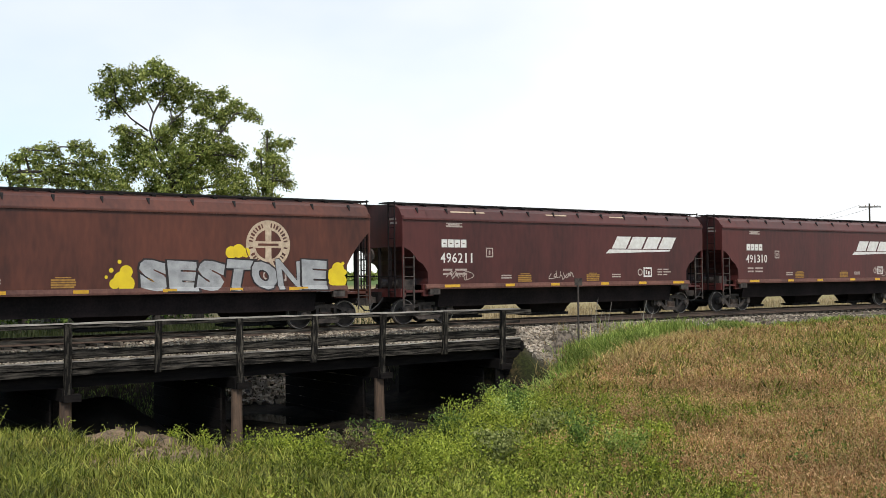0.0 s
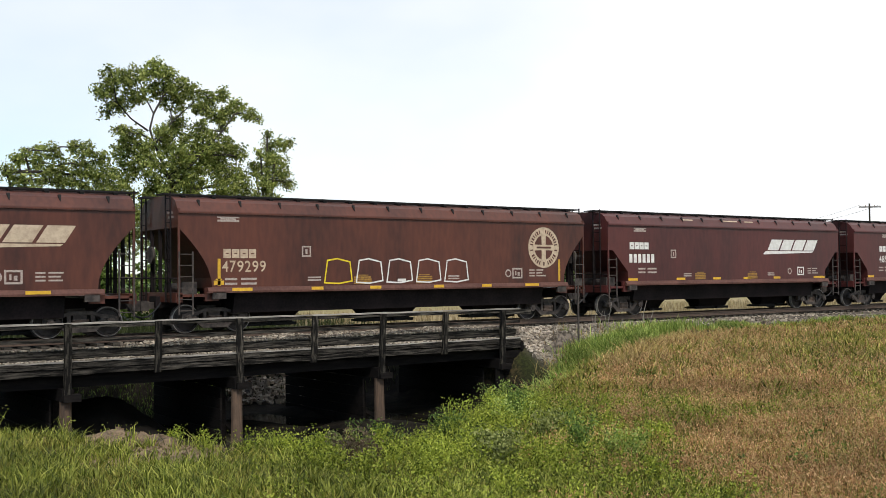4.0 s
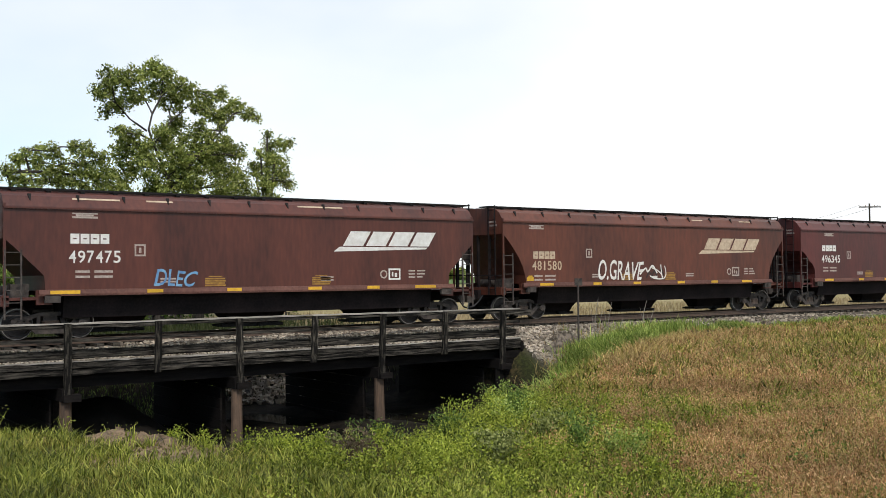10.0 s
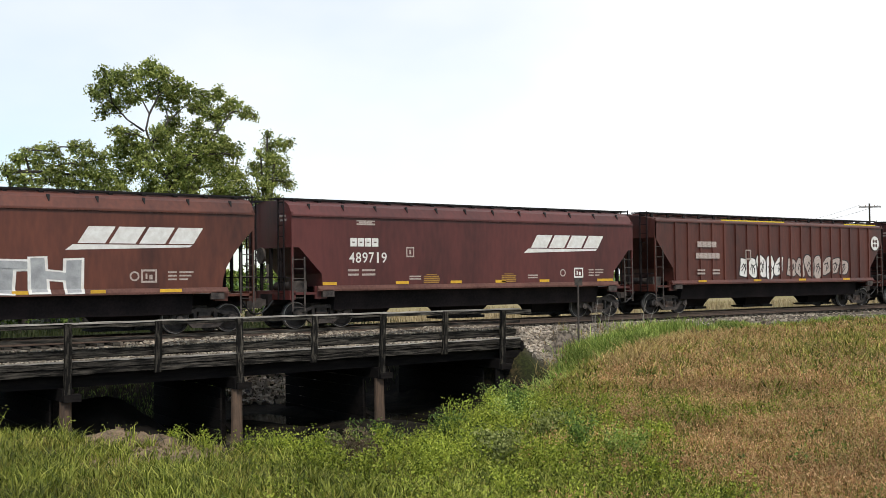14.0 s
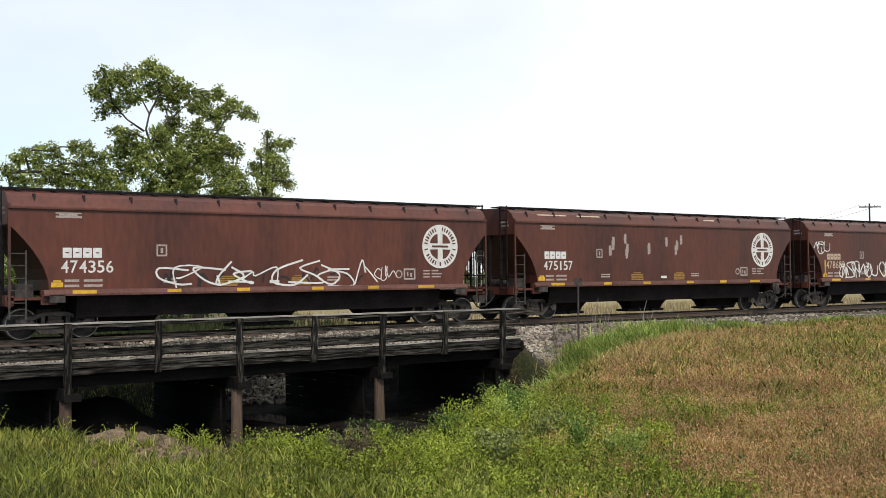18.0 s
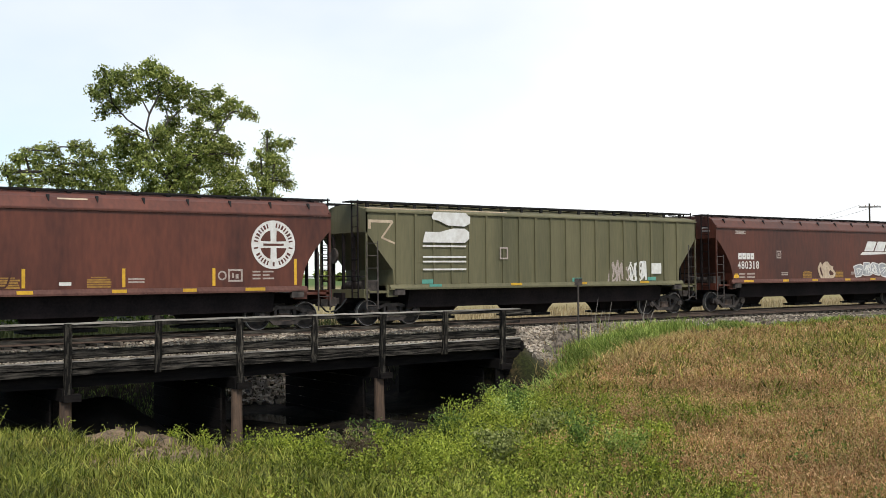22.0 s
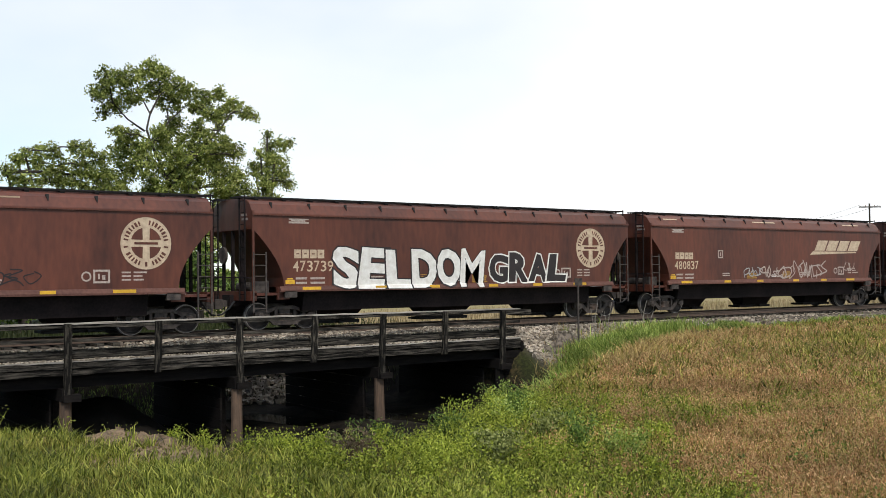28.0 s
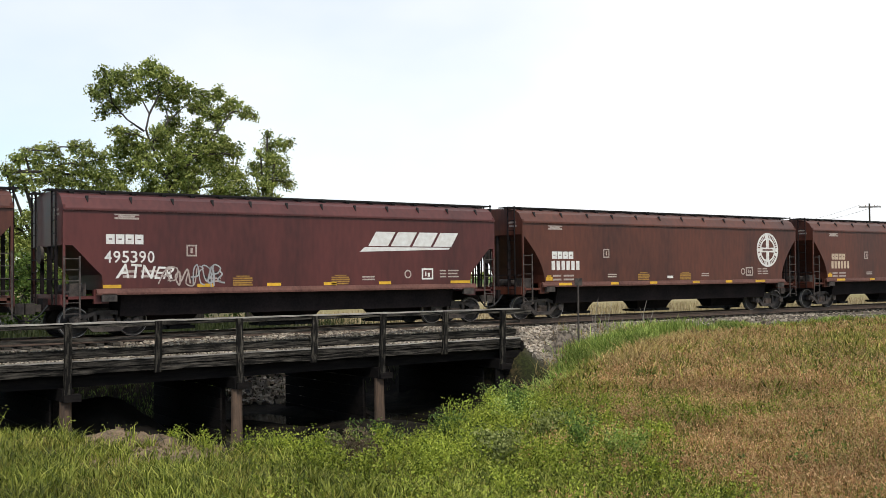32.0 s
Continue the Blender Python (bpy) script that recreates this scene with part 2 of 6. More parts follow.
M_GREY = material("grey_spray_paint", (0.42, 0.42, 0.41), (0.24, 0.24, 0.24), 3.0, 0.5)
M_INK = material("black_spray_paint", (0.018, 0.016, 0.016), (0.03, 0.02, 0.02), 3.0, 0.5)
M_LEMON = material("yellow_spray_paint", (0.80, 0.60, 0.02), (0.65, 0.45, 0.02), 3.0, 0.5)
M_BLUE = material("light_blue_spray_paint", (0.07, 0.17, 0.38), (0.22, 0.42, 0.58), 3.5, 0.5)
M_MINT = material("pale_green_spray_paint", (0.50, 0.60, 0.46), (0.22, 0.32, 0.26), 3.5, 0.5)
M_OLIVE_SPRAY = material("olive_green_spray_paint", (0.34, 0.40, 0.24), (0.07, 0.13, 0.13), 4.0, 0.5)
M_ORANGE = material("orange_spray_paint", (0.42, 0.17, 0.04), (0.30, 0.11, 0.03), 1.4, 0.6)
M_VIOLET = material("violet_spray_paint", (0.34, 0.20, 0.34), (0.24, 0.12, 0.2), 4.0, 0.55)
M_TEAL = material("teal_patch_paint", (0.12, 0.36, 0.27), (0.08, 0.25, 0.2), 6.0, 0.6)
M_RUBBER = material("black_hose_rubber", (0.015, 0.015, 0.015), rough=0.6)


def loft(bm, rings, cap=True):
    vs = [[bm.verts.new(p) for p in r] for r in rings]
    n = len(vs[0])
    for a, b in zip(vs, vs[1:]):
        for i in range(n):
            bm.faces.new((a[i], a[(i + 1) % n], b[(i + 1) % n], b[i]))
    if cap:
        bm.faces.new(vs[0][::-1]); bm.faces.new(vs[-1])


LETTERS = {}


def lettering(word, bold=0.0):
    """Outline faces of a word in the built-in font, about one unit high: vertices and polygons, and its width."""
    if (word, bold) not in LETTERS:
        curve = bpy.data.curves.new("word", "FONT")
        curve.body, curve.size, curve.offset, curve.resolution_u = word, 1.4, bold, 3
        ob = bpy.data.objects.new("word", curve)
        mesh = bpy.data.meshes.new_from_object(ob)
        co = [tuple(v.co) for v in mesh.vertices]
        polys = [tuple(p.vertices) for p in mesh.polygons]
        bpy.data.objects.remove(ob); bpy.data.curves.remove(curve); bpy.data.meshes.remove(mesh)
        xs = [c[0] for c in co]; ys = [c[1] for c in co]
        LETTERS[(word, bold)] = (co, polys, min(xs), max(xs), min(ys), max(ys))
    return LETTERS[(word, bold)]


def write(bm, word, x0, x1, z0, z1, y, bold=0.0, wave=0.0, lean=0.0, more=0.0):
    """A word fitted into a rectangle on a plane that faces -y. wave: how far its outline wavers; more: metres of fat added around the fitted letters."""
    _, _, a, b, c, d = lettering(word, bold)
    wide, tall = (x1 - x0) / (b - a), (z1 - z0) / (d - c)
    co, polys = lettering(word, bold + more / min(wide, tall))[:2] if more else lettering(word, bold)[:2]
    vs = []
    for px, py, _ in co:
        u = (px - a) / (b - a); v = (py - c) / (d - c)
        z = z0 + (z1 - z0) * v
        x = x0 + (x1 - x0) * u + lean * (v - 0.5)
        z += wave * math.sin(u * 5.0 + 0.7) * (0.35 + 0.65 * v)
        x += wave * 0.6 * math.sin(v * 3.0 + u * 5.0)
        vs.append(bm.verts.new((x, y, z)))
    for p in polys:
        try:
            bm.faces.new([vs[i] for i in p])
        except ValueError:
            pass


def over_sill(bm):
    """Lays painted faces that reach below the side sheet onto the slope of the sill."""
    for z in (1.462, 1.445, 1.335):
        bmesh.ops.bisect_plane(bm, geom=bm.verts[:] + bm.edges[:] + bm.faces[:], plane_co=(0, 0, z), plane_no=(0, 0, 1))
    for v in bm.verts:
        v.co.y -= float(np.interp(v.co.z, (1.335, 1.445, 1.462), (0.107, 0.053, 0.0)))


def patch(bm, x0, x1, z0, z1, y, skew=0.0):
    bm.faces.new([bm.verts.new(p) for p in ((x0, y, z0), (x1, y, z0), (x1 + skew, y, z1), (x0 + skew, y, z1))])


def disc(bm, x, z, r, y, n=40, inner=0.0, a0=0.0, a1=2 * math.pi):
    pts = [(x + r * math.cos(a0 + (a1 - a0) * i / n), y, z + r * math.sin(a0 + (a1 - a0) * i / n)) for i in range(n + (0 if a1 - a0 > 6.28 else 1))]
    if not inner:
        bm.faces.new([bm.verts.new(p) for p in pts])
        return
    out = [bm.verts.new(p) for p in pts]
    inn = [bm.verts.new((x + (p[0] - x) * inner / r, y, z + (p[2] - z) * inner / r)) for p in pts]
    m = len(out)
    for i in range(m if a1 - a0 > 6.28 else m - 1):
        bm.faces.new((out[i], out[(i + 1) % m], inn[(i + 1) % m], inn[i]))


def stroke(bm, pts, w, y):
    """A flat painted line of width w through points in x and z."""
    for (x0, z0), (x1, z1) in zip(pts, pts[1:]):
        y -= 0.00015
        d = Vector((x1 - x0, z1 - z0))
        if d.length < 1e-5:
            continue
        d.normalize()
        nx, nz = -d.y * w / 2, d.x * w / 2
        e = d * w * 0.3
        bm.faces.new([bm.verts.new(p) for p in ((x0 - e.x + nx, y, z0 - e.y + nz), (x0 - e.x - nx, y, z0 - e.y - nz), (x1 + e.x - nx, y, z1 + e.y - nz), (x1 + e.x + nx, y, z1 + e.y + nz))])


# bends of a spray can's line, each within a unit square
MARKS = [[(0, 0), (0.1, 0.9), (0.6, 1), (0.5, 0.5), (0.1, 0.45)], [(0.8, 0.9), (0.2, 0.8), (0.1, 0.2), (0.7, 0), (0.8, 0.35)], [(0.7, 0.95), (0.1, 0.8), (0.7, 0.4), (0.6, 0), (0, 0.05)],
         [(0, 0.9), (0.1, 0), (0.6, 0.1), (0.7, 0.9)], [(0.4, 1), (0, 0.5), (0.4, 0), (0.8, 0.5), (0.4, 1)], [(0, 0.2), (0.2, 1), (0.5, 0.3), (0.7, 0.9), (0.9, 0.1)]]


def scribble(bm, x0, x1, z0, z1, y, w, rnd, loops=6, n=0):
    """An unreadable tag: a row of knotted, sharply bent marks that run into one another."""
    h = z1 - z0
    count = n or loops
    step = (x1 - x0) / count
    for k in range(count):
        cx = x0 + step * (k + 0.5)
        lift = rnd.uniform(-0.08, 0.08) * h
        mark = rnd.choice(MARKS)
        flip = rnd.choice((-1, 1))
        knots = [(cx + step * 1.9 * flip * (u - 0.4 + rnd.uniform(-0.24, 0.24)), z0 + lift + h * min(1.1, max(-0.1, v + rnd.uniform(-0.25, 0.25)))) for u, v in mark]
        pts = []
        for i in range(len(knots) - 1):
            a, b, c, d = (knots[max(0, min(len(knots) - 1, i + j))] for j in (-1, 0, 1, 2))
            for q in range(4):
                t = q / 4
                pts.append(tuple(0.5 * (2 * b[e] + (c[e] - a[e]) * t + (2 * a[e] - 5 * b[e] + 4 * c[e] - d[e]) * t * t + (3 * b[e] - a[e] - 3 * c[e] + d[e]) * t ** 3) for e in (0, 1)))
        stroke(bm, pts + [knots[-1]], w * rnd.uniform(0.8, 1.3), y - 0.0001 * k)


def blocks(bm, x0, x1, z0, z1, y, count, slit=True, skew=0.0):
    """A row of plain letter-sized blocks, each with slits cut into it."""
    w = (x1 - x0) / count
    h = z1 - z0
    for i in range(count):
        a, b = x0 + w * i + w * 0.06, x0 + w * (i + 1) - w * 0.06

        def bit(u0, u1, v0, v1):
            s0, s1 = skew * v0, skew * v1
            bm.faces.new([bm.verts.new(p) for p in ((a + (b - a) * u0 + s0, y, z0 + h * v0), (a + (b - a) * u1 + s0, y, z0 + h * v0), (a + (b - a) * u1 + s1, y, z0 + h * v1), (a + (b - a) * u0 + s1, y, z0 + h * v1))])
        if not slit:
            bit(0, 1, 0, 1)
        else:
            bit(0, 1, 0, 0.44); bit(0, 0.3, 0.44, 0.57); bit(0.7, 1, 0.44, 0.57); bit(0, 1, 0.57, 1)


def side_cut(kind):
    """The end of the side sheet: how far the sheet starts from the end, by height."""
    if kind == "arched":
        return [(1.12 * math.sin(math.pi / 2 * (3.32 - z) / 1.9) ** 0.95, z) for z in (3.32, 3.1, 2.88, 2.62, 2.34, 2.05, 1.74, 1.42)]
    if kind == "notched":
        return [(0.0, 2.74), (0.27, 2.73), (0.5, 2.50), (0.78, 2.20), (1.12, 1.86), (1.14, 1.70), (1.15, 1.55), (1.16, 1.42)]
    if kind == "rounded":
        return [(0.0, 2.80), (0.30, 2.66), (0.52, 2.46), (0.62, 2.32), (0.86, 2.18), (1.06, 1.92), (1.12, 1.66), (1.08, 1.42)]
    if kind == "ribbed":
        return [(0.0, 3.30), (0.26, 2.98), (0.52, 2.66), (0.80, 2.33), (1.10, 1.98), (1.12, 1.8), (1.13, 1.6), (1.14, 1.42)]
    return [(0.0, 2.92), (0.25, 2.70), (0.5, 2.46), (0.78, 2.18), (1.10, 1.86), (1.12, 1.70), (1.13, 1.55), (1.14, 1.42)]


NEAR = -1.604


def ladder_mesh(bm, xa, xb, y, z0, z1, rungs):
    for x in (xa, xb):
        beam(bm, (x, y, z0), (x, y, z1), 0.05, 0.03, (0, 1, 0))
    for i in range(rungs):
        z = z0 + 0.12 + (z1 - z0 - 0.2) * i / (rungs - 1)
        beam(bm, (xa, y, z), (xb, y, z), 0.025)


def truck(car, c):
    bm = bmesh.new()
    box(bm, c - 0.2, c + 0.2, -1.0, 1.0, 0.42, 0.72)
    box(bm, c - 0.34, c + 0.34, -0.4, 0.4, 0.70, 0.86)
    bolster = part("truck", bm, M_TRUCK, car, "dusty cast steel two-axle truck")
    for a in (-0.889, 0.889):
        bm = bmesh.new()
        tube(bm, (0, -1.0, 0), (0, 1.0, 0), 0.085, n=10)
        for s in (-1, 1):
            y = s * 0.75
            prof = [(y - s * 0.07, 0.10), (y - s * 0.05, 0.36), (y - s * 0.09, 0.40), (y - s * 0.09, 0.485), (y - s * 0.06, 0.485), (y - s * 0.05, 0.457), (y + s * 0.06, 0.450), (y + s * 0.062, 0.428), (y + s * 0.065, 0.385), (y + s * 0.03, 0.36), (y + s * 0.045, 0.16), (y + s * 0.085, 0.14), (y + s * 0.085, 0.02)]
            n = 28
            loft(bm, [[(r * math.cos(2 * math.pi * i / n), yy, r * math.sin(2 * math.pi * i / n)) for i in range(n)] for yy, r in prof])
        wheelset = part("wheelset", bm, M_WHEEL, bolster)
        wheelset.data.materials.append(M_RIM)
        for f in wheelset.data.polygons:
            if all(0.42 < math.hypot(wheelset.data.vertices[v].co.x, wheelset.data.vertices[v].co.z) < 0.46 for v in f.vertices):
                f.material_index = 1
        wheelset.location = (c + a, 0, 0.457)
    for s in (-1, 1):
        y0, y1 = s * 1.0 - 0.07, s * 1.0 + 0.07
        bm = bmesh.new()
        slab(bm, [(c - 1.12, 0.40), (c - 1.12, 0.60), (c - 0.95, 0.66), (c - 0.62, 0.70), (c - 0.3, 0.80), (c + 0.3, 0.80), (c + 0.62, 0.70), (c + 0.95, 0.66), (c + 1.12, 0.60), (c + 1.12, 0.40), (c + 1.0, 0.40), (c + 0.86, 0.56), (c + 0.62, 0.57), (c + 0.36, 0.68), (c - 0.36, 0.68), (c - 0.62, 0.57), (c - 0.86, 0.56), (c - 1.0, 0.40)], y0, y1)
        slab(bm, [(c - 0.80, 0.50), (c - 0.66, 0.58), (c - 0.36, 0.30), (c + 0.36, 0.30), (c + 0.66, 0.58), (c + 0.80, 0.50), (c + 0.42, 0.17), (c - 0.42, 0.17)], y0, y1)
        for q in (-0.40, 0.30):
            box(bm, c + q, c + q + 0.10, y0, y1, 0.28, 0.70)
        part("side_frame", bm, M_TRUCK, bolster)
        bm = bmesh.new()
        loft(bm, [[(c + u * g, s * 1.0 + v * g, 0.30 + k * 0.028) for u, v in ((-0.26, -0.05), (-0.18, -0.08), (0.0, -0.06), (0.18, -0.08), (0.26, -0.05), (0.26, 0.05), (0.0, 0.07), (-0.26, 0.05))] for k, g in enumerate((1.0, 0.86) * 5)])
        part("coil_spring", bm, M_RAIL, bolster)
        for a in (-0.889, 0.889):
            bm = bmesh.new()
            tube(bm, (c + a, s * 1.06, 0.457), (c + a, s * 1.16, 0.457), 0.13, 0.12, n=14)
            tube(bm, (c + a, s * 1.16, 0.457), (c + a, s * 1.18, 0.457), 0.07, 0.06, n=10)
            part("bearing_cap", bm, M_TRUCK, bolster)


def hopper_car(cut, length, paint):
    """A car centred on its own origin at rail height, its left end towards -x."""
    car = new("covered_hopper_car")
    half = length / 2 - 0.68
    ribbed = cut == "ribbed"
    prof = side_cut(cut)
    bm = bmesh.new()
    eave = 3.81 if not ribbed else 4.02
    arch = [(1.6, eave), (1.592, eave + 0.03), (1.385, 4.14), (1.2, 4.25), (0.75, 4.34), (0.0, 4.37)] if not ribbed else [(1.6, eave), (1.56, eave + 0.06), (1.3, 4.14), (1.0, 4.20), (0.6, 4.27), (0.0, 4.32)]
    stations = [(-half + u, z) for u, z in prof] + [(half - u, z) for u, z in reversed(prof)]
    rings = []
    for x, zb in stations:
        bulge = [(-1.6, zb), (-1.6, zb + (eave - zb) * 0.33), (-1.6, zb + (eave - zb) * 0.66)]
        ring = [(x, y, z) for y, z in bulge] + [(x, -y, z) for y, z in arch] + [(x, y, z) for y, z in arch[-2::-1]] + [(x, -y, z) for y, z in bulge[::-1]]
        rings.append(ring)
    loft(bm, rings)
    body = part("body", bm, paint, car)
    # the seam below the roof and the weld lines of the side sheets
    bm = bmesh.new()
    for s in (-1, 1):
        box(bm, -half, half, s * 1.63 - 0.03, s * 1.63 + 0.03, eave - 0.05, eave + 0.0)
    part("eave_angle", bm, paint, car)
    if ribbed:
        n = 19
        for i in range(n):
            x = -half + 1.25 + (2 * half - 2.5) * i / (n - 1)
            for s in (-1, 1):
                bm = bmesh.new()
                box(bm, x - 0.045, x + 0.045, min(s * 1.6, s * 1.66), max(s * 1.6, s * 1.66), 1.46, eave - 0.06)
                part("side_rib", bm, paint, car)
    for s in (-1, 1):
        bm = bmesh.new()
        loft(bm, [[(x, s * 1.60, 1.30), (x, s * 1.70, 1.30), (x, s * 1.70, 1.335), (x, s * 1.645, 1.445), (x, s * 1.60, 1.452)] for x in (-half + 0.95, half - 0.95)])
        box(bm, -half + 0.9, half - 0.9, s * 1.69 - 0.03, s * 1.69 + 0.03, 1.27, 1.297)
        part("side_sill", bm, M_SILL if not ribbed else paint, car)
    # roof walk with its brackets and hatch covers
    for s in (-1, 1):
        bm = bmesh.new()
        y = s * 0.78
        for q in range(4):
            box(bm, -half - 0.28, half + 0.28, y - 0.3 + q * 0.17, y - 0.22 + q * 0.17, 4.355, 4.40)
        for i in range(17):
            x = -half + 0.4 + (2 * half - 0.8) * i / 16
            box(bm, x - 0.05, x + 0.05, y - 0.32, y + 0.34, 4.325, 4.355)
            slab(bm, [(x - 0.05, 4.18), (x + 0.05, 4.18), (x + 0.07, 4.35), (x - 0.07, 4.35)], y + s * 0.27 - 0.03, y + s * 0.27 + 0.03)
        part("roof_walk", bm, M_BLACK, car, "black grated roof walk")
        for i in range(12 if not ribbed else 0):
            bm = bmesh.new()
            x = -half + 0.75 + (2 * half - 1.5) * i / 11
            loft(bm, [[(x - w, s * (y0 + d), z + d), (x + w, s * (y0 + d), z + d), (x + w, s * y0, z), (x - w, s * y0, z)] for w, y0, z, d in ((0.05, 1.36, 4.17, 0.04), (0.03, 1.43, 4.085, 0.022), (0.012, 1.485, 4.005, 0.01))])
            part("walk_bracket", bm, M_BLACK, car)
    bm = bmesh.new()
    slab(bm, [(-half + 0.6, 4.33), (half - 0.6, 4.33), (half - 0.62, 4.40), (-half + 0.62, 4.40)], -0.32, 0.32)
    for i in range(12):
        x = -half + 1.1 + (2 * half - 2.2) * i / 11
        box(bm, x - 0.04, x + 0.04, -0.38, 0.38, 4.38, 4.43)
    part("roof_hatch", bm, paint, car)
    # underside: three hopper bays with gates, centre sill
    pitch = 4.5 if length < 17.6 else 4.86
    for k, c in enumerate((-pitch, 0, pitch)):
        lo, hi = pitch / 2, pitch / 2
        a = c - (1.7 if k == 0 else lo); b = c + (1.7 if k == 2 else hi)
        bm = bmesh.new()
        loft(bm, [[(x0, -y, z), (x1, -y, z), (x1, y, z), (x0, y, z)] for z, x0, x1, y in ((1.32, a, b, 1.38), (0.62, a, b, 1.22), (0.60, max(a, c - 1.12), min(b, c + 1.12), 0.45), (0.42, c - 0.98, c + 0.98, 0.35), (0.24, c - 0.94, c + 0.94, 0.25))])
        bay = part("hopper_bay", bm, M_DUSTY_BLACK, car, "dusty black hopper bay")
        bm = bmesh.new()
        box(bm, c - 1.1, c + 1.1, -0.3, 0.3, 0.13, 0.236)
        box(bm, c - 1.2, c - 1.12, -0.35, 0.35, 0.15, 0.22)
        tube(bm, (c + 0.2, -0.45, 0.19), (c + 0.2, -0.28, 0.19), 0.06, n=10)
        part("outlet_gate", bm, M_BLACK, bay)
    bm = bmesh.new()
    box(bm, -half - 0.2, half + 0.2, -0.3, 0.3, 0.82, 1.18)
    part("centre_sill", bm, M_DUSTY_BLACK, car)
    for s in (-1, 1):
        e = s * half
        # end platform with its slope sheet brackets and steps
        bm = bmesh.new()
        x0, x1 = sorted((e - s * 1.25, e + s * 0.02))
        box(bm, x0, x1, -1.55, 1.55, 1.16, 1.24)
        box(bm, *sorted((e - s * 0.16, e + s * 0.06)), -1.55, 1.55, 1.0, 1.3)
        for y in (-1.5, 1.5):
            box(bm, *sorted((e - s * 1.35, e - s * 0.9)), y - 0.06, y + 0.06, 1.02, 1.44)
        part("end_platform", bm, paint, car)
        # slope sheet stiffeners
        bm = bmesh.new()
        for y in (-0.7, 0.0, 0.7):
            beam(bm, (e - s * 0.05, y, 1.24), (e - s * 0.06, y, prof[0][1] + 0.1), 0.1, 0.08, (0, 1, 0))
        part("end_stiffener", bm, M_DUSTY_BLACK, car)
        for y in (-1.57, 1.57):
            bm = bmesh.new()
            beam(bm, (e - s * 0.03, y, 0.95), (e - s * 0.03, y, eave + 0.1), 0.07, 0.06, (0, 1, 0))
            part("corner_post", bm, paint, car)
            bm = bmesh.new()
            ladder_mesh(bm, e - s * 0.03, e - s * 0.48, y * 1.012, 0.62, prof[0][1] - (0.75 if cut == "arched" else 0.32), 6)
            part("side_ladder", bm, M_TRUCK, car)
            bm = bmesh.new()
            yy = y * 0.66
            for q in (yy - 0.2, yy + 0.2):
                beam(bm, (e + s * 0.10, q, 1.0), (e + s * 0.10, q, 4.42), 0.045, 0.03, (0, 1, 0))
            for i in range(9):
                z = 1.2 + i * 0.38
                beam(bm, (e + s * 0.10, yy - 0.2, z), (e + s * 0.10, yy + 0.2, z), 0.025)
            part("end_ladder", bm, M_DUSTY_BLACK, car)
        bm = bmesh.new()
        beam(bm, (e + s * 0.14, -1.5, 1.75), (e + s * 0.14, 1.5, 1.75), 0.04)
        for y in (-1.5, 1.5):
            beam(bm, (e, y, 1.75), (e + s * 0.14, y, 1.75), 0.03)
        part("grab_iron", bm, M_DUSTY_BLACK, car)
        # coupler and air hose
        bm = bmesh.new()
        box(bm, *sorted((e - s * 0.1, e + s * 0.42)), -0.11, 0.11, 0.79, 1.0)
        box(bm, *sorted((e + s * 0.40, e + s * 0.67)), -0.2, 0.2, 0.72, 1.04)
        part("coupler", bm, M_TRUCK, car)
        bm = bmesh.new()
        pts = [(e + s * 0.1, -0.45, 0.98), (e + s * 0.3, -0.42, 0.72), (e + s * 0.5, -0.36, 0.55), (e + s * 0.66, -0.3, 0.52)]
        for a, b in zip(pts, pts[1:]):
            tube(bm, a, b, 0.03, n=6)
        part("air_hose", bm, M_RUBBER, car)
        truck(car, s * (length / 2 - 2.13))
        bm = bmesh.new()
        u = e - s * 1.32
        box(bm, u - 0.22, u + 0.22, -1.72, -1.60, 1.08, 1.30)
        tube(bm, (u, -1.725, 1.2), (u, -1.70, 1.2), 0.06, n=12)
        part("jacking_pad", bm, M_TRUCK, car)
    # brake gear on the left end
    e = -half
    bm = bmesh.new()
    tube(bm, (e - 0.02, 0.5, 2.5), (e - 0.10, 0.5, 2.5), 0.28, n=18)
    part("brake_wheel", bm, M_TRUCK, car)
    bm = bmesh.new()
    tube(bm, (e + 0.5, -0.9, 1.42), (e + 0.5, 0.4, 1.42), 0.17, n=14)
    box(bm, e + 0.3, e + 0.8, -1.15, -0.8, 1.24, 1.62)
    part("brake_reservoir", bm, M_TRUCK, car)
    return car


PROTO = {}
for cut, length, paint in (("notched", 17.33, M_MAROON), ("rounded", 17.3, M_MAROON), ("slanted", 17.95, M_FADED), ("arched", 18.46, M_OXIDE), ("ribbed", 18.4, M_FADED), ("ribbed_green", 18.4, M_OLIVE)):
    PROTO[cut] = hopper_car(cut.split("_")[0], length, paint)


# ---- markings ----
def swoosh(car, x0, x1, mat):
    """The road's emblem as four plain slanted blocks over a tapering bar."""
    bm = bmesh.new()
    blocks(bm, x0 + 0.30, x1 - 0.32, 2.80, 3.30, NEAR, 4, False, 0.32)
    v = [(x0, 2.60), (x0 + 0.22, 2.765), (x1 - 0.42, 2.765), (x1 - 0.5, 2.70)]
    bm.faces.new([bm.verts.new((x, NEAR, z)) for x, z in v])
    part("emblem", bm, mat, car)


